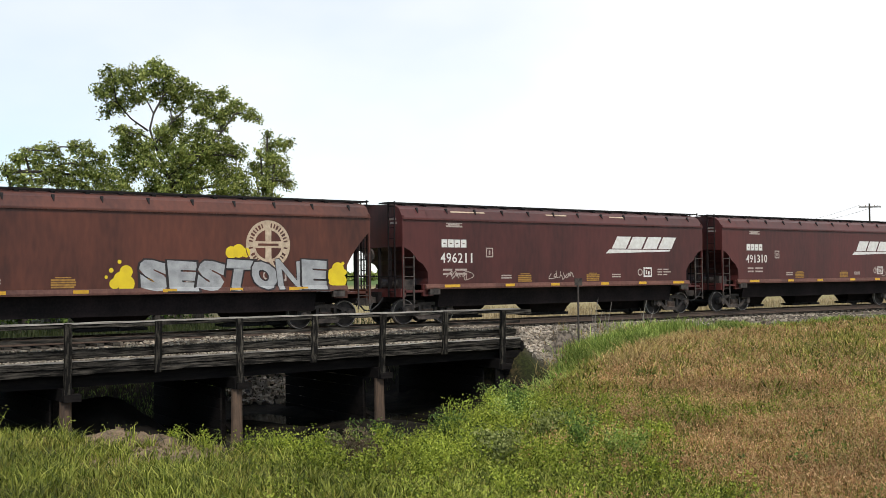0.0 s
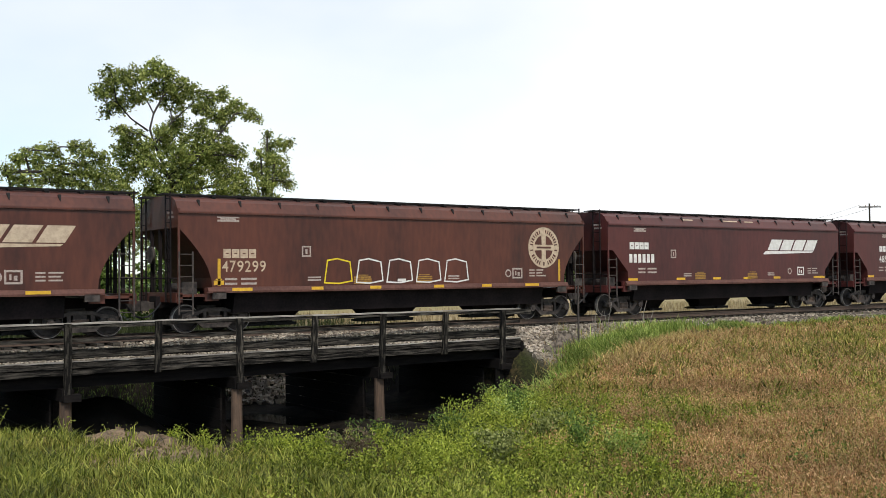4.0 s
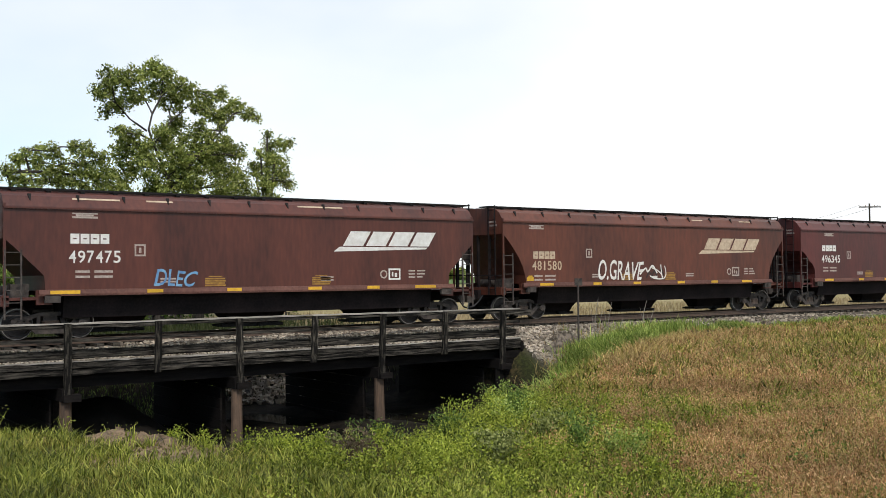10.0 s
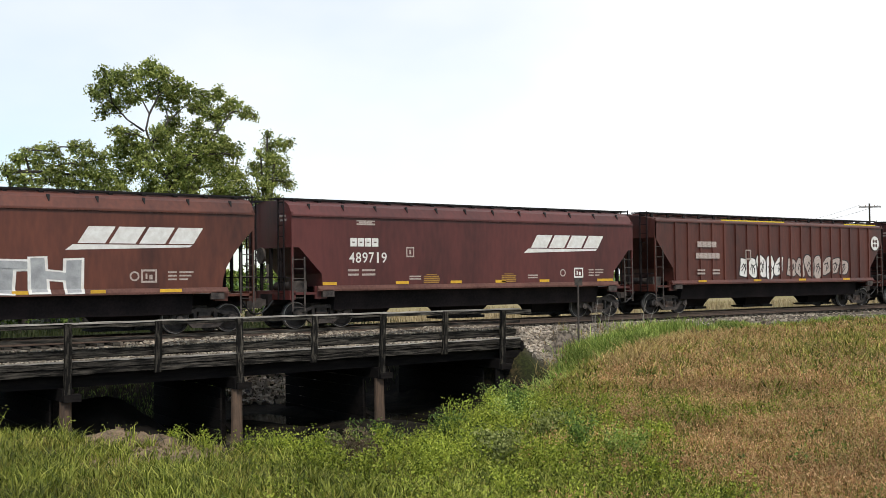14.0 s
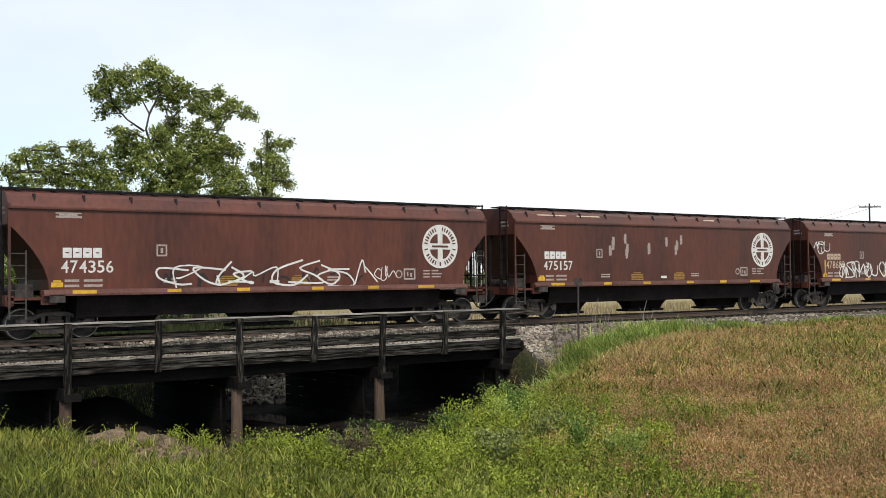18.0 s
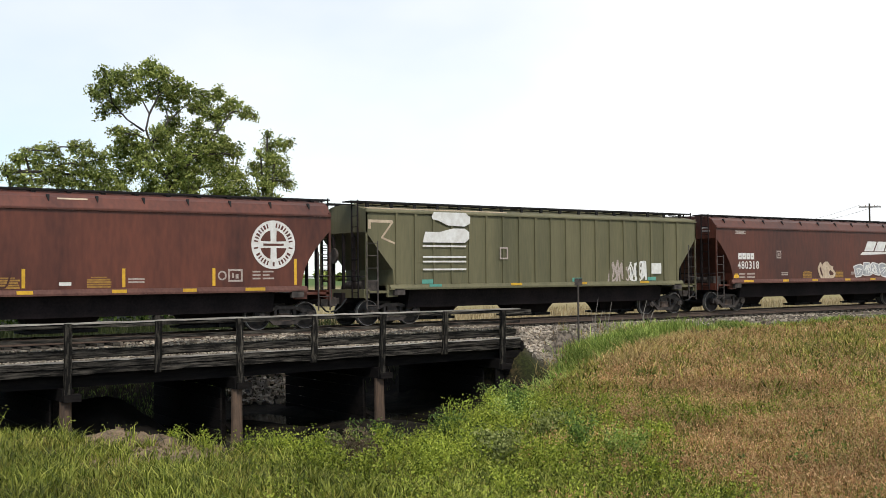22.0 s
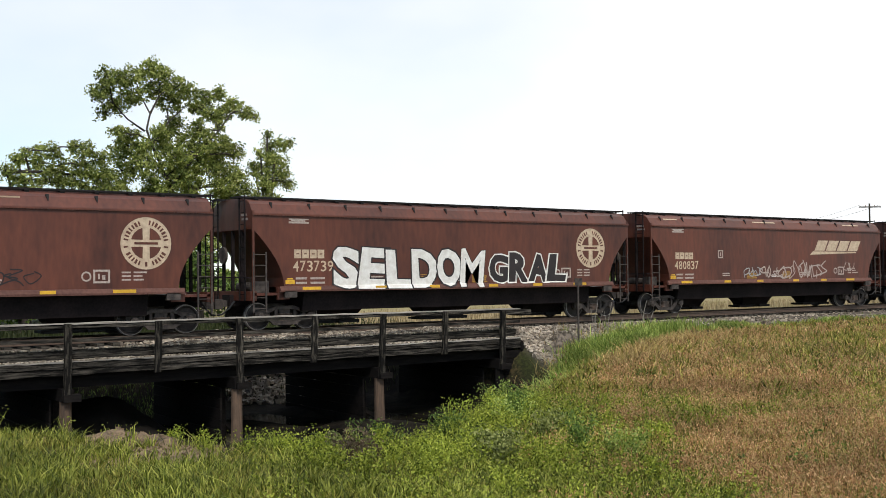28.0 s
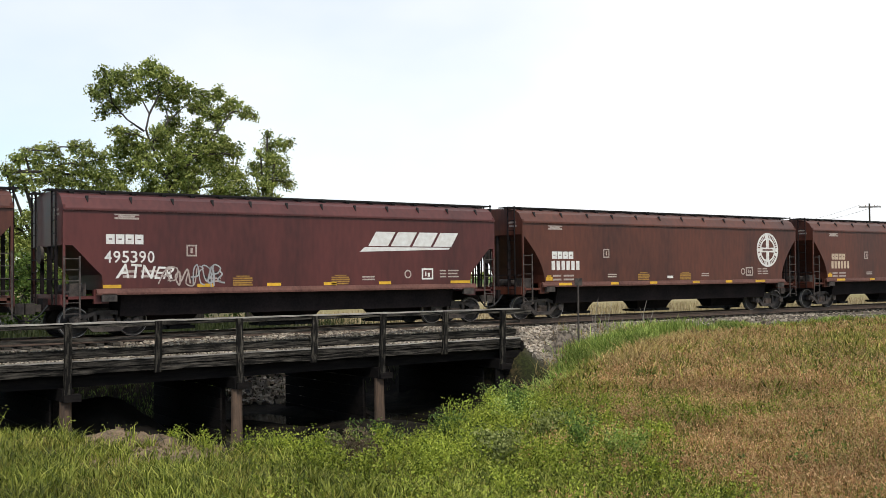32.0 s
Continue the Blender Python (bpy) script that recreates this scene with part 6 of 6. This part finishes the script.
# ---- grass and weeds ----
def strips(name, base, tilt, h, lean, w, rng, mat, label, category="grass"):
    """Grass blades, each a bent tapering strip of two joints and a tip. Returns the object and the tips."""
    n = len(base)
    a = np.arctan2(tilt[:, 1], tilt[:, 0]) + np.pi / 2 + rng.normal(0, 0.6, n)
    side = np.stack([np.cos(a), np.sin(a), np.zeros(n)], 1) * w[:, None]
    up = np.array((0, 0, 1.0))
    m = base + tilt * (lean * 0.32)[:, None] + up * (h * 0.58)[:, None]
    t = base + tilt * lean[:, None] + up * (h * 0.95)[:, None]
    verts = np.stack([base - side * 0.4, base + side * 0.4, m - side * 0.5, m + side * 0.5, t], 1).reshape(-1, 3)
    i = np.arange(n) * 5
    faces = np.concatenate([np.stack([i, i + 1, i + 3], 1), np.stack([i, i + 3, i + 2], 1), np.stack([i + 2, i + 3, i + 4], 1)])
    mesh = bpy.data.meshes.new(name)
    mesh.from_pydata(verts.tolist(), [], faces.tolist())
    mesh.materials.append(mat)
    return tagged(new(name, mesh), label, category, kind="stuff"), t


def blades(name, xy, height, width, mat, rng, label, spread=0.35):
    """Single blades strewn over the ground."""
    n = len(xy)
    base = np.stack([xy[:, 0], xy[:, 1], ground_z(xy[:, 0], xy[:, 1]) - 0.03], 1)
    h = height * rng.uniform(0.35, 1.25, n)
    a = rng.uniform(0, 2 * np.pi, n)
    return strips(name, base, np.stack([np.cos(a), np.sin(a), np.zeros(n)], 1), h, rng.uniform(0.05, spread, n) * h, width * rng.uniform(0.6, 1.3, n), rng, mat, label)[0]


def tufts(name, xy, per, height, radius, width, mat, rng, label, splay=0.7, head=0.0, head_mat=None):
    """Bunches of blades that spring from one root and lean outwards; head: a seed head's size at the tips."""
    n, k = len(xy), len(xy) * per
    size = np.repeat(rng.uniform(0.55, 1.35, n), per)
    a = rng.uniform(0, 2 * np.pi, k)
    out = np.stack([np.cos(a), np.sin(a), np.zeros(k)], 1)
    off = radius * rng.uniform(0, 1, k) ** 0.7 * size
    base = np.repeat(np.column_stack([xy, np.zeros(n)]), per, 0) + out * off[:, None]
    base[:, 2] = ground_z(base[:, 0], base[:, 1]) - 0.03
    h = np.broadcast_to(height, n).repeat(per) * size * rng.uniform(0.45, 1.15, k)
    bend = np.repeat(rng.normal(0, 0.25, (n, 2)), per, 0)
    tilt = out + np.column_stack([bend, np.zeros(k)])
    lean = h * (0.15 + splay * rng.uniform(0, 1, k) * (0.3 + off / radius))
    ob, tips = strips(name, base, tilt, h, lean, width * rng.uniform(0.6, 1.35, k), rng, mat, label)
    if head:
        pts = np.repeat(tips, 3, 0) + rng.normal(0, head * 0.6, (k * 3, 3)) * np.array((0.6, 0.6, 1.5))
        tagged(shards(name.replace("grass", "seed_heads"), pts, head, 0.4, head_mat, rng, None, 1.2), "pinkish-tan seed heads of dry grass in the field", "grass", kind="stuff")
    return ob


def wedge(n, d0, d1, rng, a0=11.0, a1=61.0, power=1.0):
    """Points on the ground in front of the bank, thinning out with distance."""
    d = d0 + (d1 - d0) * rng.uniform(0, 1, n) ** power
    a = np.radians(rng.uniform(a0, a1, n))
    return np.stack([d * np.sin(a), d * np.cos(a)], 1)


# where the field has gone to seed, and where it stays green: x, y, radius
SEEDED = [(13.7, 14.1, 1.6), (19.1, 17.8, 2.2), (22.1, 18.8, 2.4), (16.0, 14.5, 1.4), (12.8, 11.0, 1.0), (12.8, 10.0, 1.2), (8.7, 7.0, 0.9), (9.4, 6.8, 1.1), (8.4, 5.6, 1.0), (7.6, 5.3, 0.8), (7.5, 6.3, 0.8), (13.3, 9.6, 1.2), (11.6, 12.1, 1.0), (11.1, 12.6, 0.9), (33.7, 23.2, 4.0)]
FRESH = [(11.6, 11.1, 0.7), (14.7, 13.3, 0.9), (8.7, 8.4, 0.9), (8.6, 7.9, 0.7), (10.3, 8.6, 0.9), (21.9, 15.1, 3.6), (12.9, 8.2, 1.5), (6.5, 6.4, 1.2), (10.2, 10.5, 0.9), (6.0, 7.6, 1.3), (7.1, 8.9, 1.1), (5.4, 8.0, 1.1), (7.4, 7.6, 0.7), (18.0, 10.5, 2.5)]


def dryness(x, y):
    """Where the field is dry: uphill, away from the creek."""
    away = brink(x) - y
    n = 0.7 * patchy(x, y, 1.9, 4) + 0.5 * patchy(x, y, 0.8, 5)
    seed = sum(np.exp(-((x - a) ** 2 + (y - b) ** 2) / r ** 2) for a, b, r in SEEDED)
    fresh = sum(np.exp(-((x - a) ** 2 + (y - b) ** 2) / r ** 2) for a, b, r in FRESH)
    return rise(0.0, 1.4, away + 0.6 * n) * rise(1.5, 4.2, x - 0.62 * y + 0.8 * n) * np.clip(0.40 + 0.38 * n + 0.20 * np.minimum(seed, 1.2) - 0.24 * np.minimum(fresh, 1.2), 0.05, 0.8)


def bare(x, y):
    """Below 1 on the bare soil by the dirt mound."""
    return np.minimum(((x - 4.25) / 0.52) ** 2 + ((y - 10.2) / 0.7) ** 2, ((x - 4.3) / 0.65) ** 2 + ((y - 11.6) / 0.7) ** 2)


def on_bank(xy, reach=1.4):
    return xy[xy[:, 1] < np.minimum(brink(xy[:, 0]) + reach, 28.0)]


rng = np.random.default_rng(17)
# the near bank in bunches, then the field farther off in larger ones
xy = on_bank(wedge(20000, 6.5, 17, rng, power=0.9))
xy = xy[(bare(xy[:, 0], xy[:, 1]) > 1) | (rng.uniform(0, 1, len(xy)) < 0.10)]
dry = rng.uniform(0, 1, len(xy)) < dryness(xy[:, 0], xy[:, 1])
lush = patchy(xy[:, 0], xy[:, 1], 0.8, 8)
tufts("green_grass", xy[~dry & (lush > -0.35)], 8, 0.14, 0.06, 0.0105, M_GREEN, rng, "long fresh green grass on the creek bank", 0.9)
tufts("short_grass", xy[~dry & (lush <= -0.1)], 8, 0.11, 0.06, 0.009, M_OLIVE_GRASS, rng, "short olive grass between the longer bunches", 0.9)
tufts("dry_grass", xy[dry], 10, 0.18, 0.075, 0.008, M_STRAW, rng, "bunches of dry seeding grass in the field", 0.8, head=0.025, head_mat=M_RUSSET)
tufts("olive_grass", xy[dry] + 0.06, 7, 0.15, 0.06, 0.012, M_OLIVE_GRASS, rng, "olive grass under the dry seed heads", 0.9)
xy = on_bank(wedge(13000, 15.5, 34, rng, 16, power=1.0))
dry = rng.uniform(0, 1, len(xy)) < dryness(xy[:, 0], xy[:, 1])
tufts("field_grass", xy[~dry], 8, 0.24, 0.13, 0.028, M_OLIVE_GRASS, rng, "olive green grass in the field", 0.9)
tufts("field_dry_grass", xy[dry], 7, 0.24, 0.13, 0.014, M_STRAW, rng, "dry reddish grass across the field", 0.8, head=0.04, head_mat=M_RUSSET)
# single blades fill in between
xy = on_bank(wedge(52000, 6.0, 24, rng, power=1.0))
xy = xy[(bare(xy[:, 0], xy[:, 1]) > 1) | (rng.uniform(0, 1, len(xy)) < 0.12)]
dry = rng.uniform(0, 1, len(xy)) < dryness(xy[:, 0], xy[:, 1])
blades("stray_green_grass", xy[~dry], 0.15, 0.012, M_GREEN, rng, "fine green blades between the bunches", 0.9)
blades("stray_dry_grass", xy[dry], 0.16, 0.006, M_STRAW, rng, "thin straw-coloured blades in the field", 0.7)
# lush reed-like grass on the slope below the ballast, low along the track farther on
xs = 19 + 13 * rng.uniform(0, 1, 3400) ** 1.0; ys = np.interp(xs, [19, 22.5, 25, 27, 29, 32], [21.0, 24.6, 26.6, 27.2, 27.7, 28.1]) + rng.normal(0, 0.75, len(xs))
tall = 0.34 + 0.24 * np.clip(patchy(xs, ys, 3.0, 12) + 0.25, 0, 1) * rise(33, 29, xs)
tufts("verge_grass", np.stack([xs, ys], 1), 12, tall, 0.16, 0.026, M_VERGE, rng, "tall lush green grass below the ballast", 0.55)
xs = rng.uniform(23.6, 29.0, 1500); ys = np.interp(xs, [23.6, 29], [26.4, 28.2]) + rng.normal(0, 0.55, len(xs))
tufts("abutment_grass", np.stack([xs, ys], 1), 11, 0.52, 0.16, 0.03, M_VERGE, rng, "lush green grass beside the bridge abutment", 0.6)
xs = 31 + 60 * rng.uniform(0, 1, 3600) ** 1.5; ys = np.interp(xs, [31, 40, 60, 91], [27.2, 27.5, 27.9, 28.2]) + rng.normal(0, 0.45, len(xs))
tufts("low_verge_grass", np.stack([xs, ys], 1), 9, 0.20, 0.16, 0.03, M_VERGE, rng, "low bright green grass along the ballast", 0.8)
xs = rng.uniform(23.6, 30, 1500); ys = np.interp(xs, [23.6, 27, 30], [27.2, 28.2, 28.6]) + rng.normal(0, 0.7, len(xs))
blades("slope_grass", np.stack([xs, ys], 1), 0.5, 0.016, M_STRAW, rng, "thin dry grass among the ballast", 0.9)
# straw-coloured grass along the brink, and the field on towards the horizon
xs = rng.uniform(13.5, 24, 1100); ys = brink(xs) + rng.normal(-0.2, 0.5, len(xs))
tufts("brink_grass", np.stack([xs, ys], 1), 7, 0.34, 0.12, 0.014, M_STRAW, rng, "bent straw-coloured grass along the brink", 1.0)
xy = wedge(9000, 32, 95, rng, 44, 62, 1.3)
xy = xy[xy[:, 1] < 27.2]
pick = rng.uniform(0, 1, len(xy)) < 0.62
tufts("far_field_grass", xy[pick], 6, 0.22, 0.25, 0.05, M_OLIVE_GRASS, rng, "green grass in the far part of the field", 0.8)
tufts("far_field_straw", xy[~pick], 6, 0.22, 0.25, 0.04, M_RUSSET, rng, "dry russet grass in the far part of the field", 0.8)
xs = rng.uniform(11.5, 17.5, 1500); ys = rng.uniform(37.2, 39.5, 1500)
blades("far_bank_grass", np.stack([xs, ys], 1), 0.22, 0.03, M_DEEP, rng, "green and yellow grass on the far creek bank", 1.0)


def ground_cover(name, xy, height, size, mat, rng, label, wide=0.055):
    """Small weed leaves in tufts, denser and taller where the weeds crowd."""
    tuft = np.repeat(xy, 32, 0) + rng.normal(0, wide, (len(xy) * 32, 2))
    h = np.repeat(height * rng.uniform(0.3, 1.4, len(xy)), 32) * rng.uniform(0.1, 1.0, len(xy) * 32)
    pts = np.column_stack([tuft, ground_z(tuft[:, 0], tuft[:, 1]) + h])
    return tagged(shards(name, pts, size, 0.55, mat, rng, None, 0.4), label, "weeds", kind="stuff")


xy = on_bank(wedge(3600, 6.5, 18, rng, power=0.9), 0.8)
xy = xy[(dryness(xy[:, 0], xy[:, 1]) < 0.25) & (xy[:, 0] > 0.42 * xy[:, 1] + 0.5) & (patchy(xy[:, 0], xy[:, 1], 1.1, 21) > -0.25) & (bare(xy[:, 0], xy[:, 1]) > 1.2)]
ground_cover("low_weeds", xy, 0.22, 0.026, M_LUSH, rng, "low leafy yellow-green weeds among the grass", 0.075)
xy = on_bank(wedge(1500, 6.5, 22, rng, 30, 61), 0)
xy = xy[(dryness(xy[:, 0], xy[:, 1]) >= 0.25) & (patchy(xy[:, 0], xy[:, 1], 1.6, 22) > 0.35)]
ground_cover("field_weeds", xy, 0.14, 0.035, M_DEEP, rng, "scattered green weeds in the dry field")
# pale weeds standing on the far side of the track
xs = rng.uniform(24, 120, 16000); ys = rng.uniform(37.5, 52, 16000)
blades("far_side_grass", np.stack([xs, ys], 1), 0.5, 0.03, M_FAR_STRAW, rng, "pale dry grass beyond the track", 0.5)
# grass at the thicket's foot, its shade painted in by M_SHADE
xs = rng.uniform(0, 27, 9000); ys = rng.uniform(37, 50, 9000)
blades("far_side_green_grass", np.stack([xs, ys], 1), 0.45, 0.03, M_SHADE, rng, "green grass beyond the track, coloured for tree shade", 0.5)


def weed(x, y, h, seed, label, spread=0.3, leaf=0.085, n=130, mat=None, stems=5, loose=0.05):
    rng = np.random.default_rng(seed)
    mat = mat or M_LUSH
    top = tagged(new("leafy_weed"), label, "plant", "weeds on the bank")
    top.location = (x, y, float(ground_z(x, y)) - 0.03)
    bm = bmesh.new()
    pts = []
    for _ in range(stems):
        b = Vector((rng.normal() * spread * 0.3, rng.normal() * spread * 0.3, 0))
        e = Vector((rng.normal() * spread, rng.normal() * spread, h * rng.uniform(0.6, 1.0)))
        k = b.lerp(e, 0.5) + Vector((0, 0, h * 0.08))
        tube(bm, b, k, 0.009, 0.006, n=5, caps=False); tube(bm, k, e, 0.006, 0.003, n=4, caps=False)
        t = rng.uniform(0.1, 1.05, n // stems)
        for q in t:
            p = b.lerp(k, q * 2) if q < 0.5 else k.lerp(e, q * 2 - 1)
            pts.append(np.array(p) + rng.normal(0, loose * (1.3 - 0.6 * q), 3))
    part("stem", bm, mat, top)
    shards("leaves", np.array(pts), leaf, 0.55, mat, rng, top)
    return top


rng = np.random.default_rng(23)
# bushy clumps: x, y, height, breadth, leaf colour
for k, (x, y, h, b, mat) in enumerate(((8.6, 10.5, 0.42, 0.16, M_VERGE), (8.9, 10.9, 0.38, 0.14, M_VERGE), (7.9, 9.4, 0.36, 0.17, M_VERGE), (8.15, 9.7, 0.40, 0.13, M_DEEP), (5.8, 8.1, 0.30, 0.20, M_LUSH), (6.15, 8.3, 0.32, 0.18, M_LUSH), (5.55, 7.8, 0.28, 0.18, M_LUSH),
        (5.9, 9.1, 0.34, 0.15, M_DEEP), (5.45, 9.0, 0.30, 0.14, M_DEEP), (6.3, 7.1, 0.30, 0.20, M_LUSH), (6.7, 7.3, 0.26, 0.18, M_LUSH), (7.1, 7.5, 0.46, 0.10, M_DEEP), (7.3, 7.1, 0.34, 0.12, M_VERGE), (8.2, 11.0, 0.36, 0.15, M_LUSH), (7.6, 10.4, 0.34, 0.15, M_LUSH),
        (6.3, 7.8, 0.34, 0.12, M_DUSKY), (6.55, 8.05, 0.30, 0.13, M_DUSKY), (6.0, 7.45, 0.28, 0.12, M_DUSKY), (6.9, 10.2, 0.34, 0.15, M_LUSH), (6.5, 9.7, 0.30, 0.16, M_LUSH), (4.7, 8.3, 0.24, 0.15, M_LUSH), (9.0, 11.5, 0.44, 0.13, M_LUSH), (7.2, 9.3, 0.30, 0.18, M_LUSH), (7.0, 8.6, 0.30, 0.18, M_LUSH), (6.6, 9.0, 0.32, 0.14, M_DEEP), (7.6, 8.6, 0.30, 0.15, M_DUSKY), (9.6, 12.1, 0.30, 0.13, M_LUSH), (5.2, 8.7, 0.26, 0.14, M_DUSKY))):
    weed(x, y, h, 300 + k, {"lush_weeds": "bushy yellow-green leafy weed on the bank", "verge_grass": "bushy bright green leafy weed on the bank", "deep_green_weeds": "dark green leafy weed on the bank", "grey_green_weeds": "dusky grey-green weed on the bank"}[mat.name], b, 0.030 if mat != M_DUSKY else 0.04, 880, mat, 9, 0.055)
for k in range(70):
    x = rng.uniform(4.4, 9.4)
    y = float(brink(x)) + rng.uniform(-3.2, 0.5)
    weed(x, y, rng.uniform(0.16, 0.30) + 0.06 * (x > 8), 100 + k, "bright green leafy weed on the creek bank", 0.10, 0.026, 380)
weed(6.55, 10.6, 0.78, 400, "tall leafy weed swaying at the brink", 0.08, 0.045, 260)
weed(10.0, 13.2, 0.8, 401, "tall leafy weed beside the bridge", 0.16, 0.045, 300)
weed(9.5, 12.6, 0.7, 403, "tall leafy weed beside the bridge", 0.10, 0.05, 220)
M_DEAD = leaf_material("dead_brown_leaves", (0.05, 0.035, 0.02), (0.11, 0.08, 0.045), (0.20, 0.15, 0.09))
for k in range(18):
    x = rng.uniform(5.4, 9.2); y = float(brink(x)) + rng.uniform(-0.9, 0.35)
    weed(x, y, rng.uniform(0.24, 0.42), 500 + k, "tall seeding weed standing at the brink", 0.06, 0.026, 220)
for k in range(16):
    x = rng.uniform(-0.5, 5.6); y = float(brink(x)) + rng.uniform(-0.5, 0.2)
    weed(x, y, rng.uniform(0.16, 0.34), 540 + k, "thin pale weed at the brink", 0.08, 0.03, 60, M_GREEN)
weed(4.99, 8.13, 0.34, 402, "dead brown weed clump on the bank", 0.11, 0.035, 420, M_DEAD)
weed(5.15, 8.35, 0.26, 404, "dead brown weed clump on the bank", 0.10, 0.035, 300, M_DEAD)
cup = tagged(new("litter_cup"), "crumpled white plastic cup lying on the bank", "litter")
cup.location = (5.75, 11.15, float(ground_z(5.75, 11.15)) + 0.05)
cup.rotation_euler = (0.5, 1.1, 0.3)
bm = bmesh.new(); loft(bm, [[(r * math.cos(a), r * math.sin(a) * (0.8 + 0.2 * math.sin(3 * a)), z) for a in [2 * math.pi * i / 12 for i in range(12)]] for r, z in ((0.035, 0), (0.042, 0.05), (0.05, 0.11), (0.046, 0.11), (0.034, 0.01))])
part("shell", bm, M_WHITE, cup)
# dead stalks by the track
for k, (x, y, h) in enumerate(((28.1, 29.0, 1.9), (28.4, 29.1, 1.4), (28.6, 28.8, 1.7), (30.6, 28.9, 1.2), (31.1, 29.0, 0.8), (29.3, 28.9, 0.9))):
    st = tagged(new("dead_stalk"), "pale dead weed stalk beside the track", "plant", "dead stalks")
    st.location = (x, y, float(ground_z(x, y)))
    bm = bmesh.new()
    tube(bm, (0, 0, -0.1), (0.1, 0, h * 0.6), 0.018, 0.012, n=6); tube(bm, (0.1, 0, h * 0.6), (0.28, 0, h), 0.012, 0.005, n=5); tube(bm, (0.05, 0, h * 0.35), (-0.12, 0, h * 0.8), 0.01, 0.004, n=5)
    part("stem", bm, M_GREY_TIMBER, st)
motions()
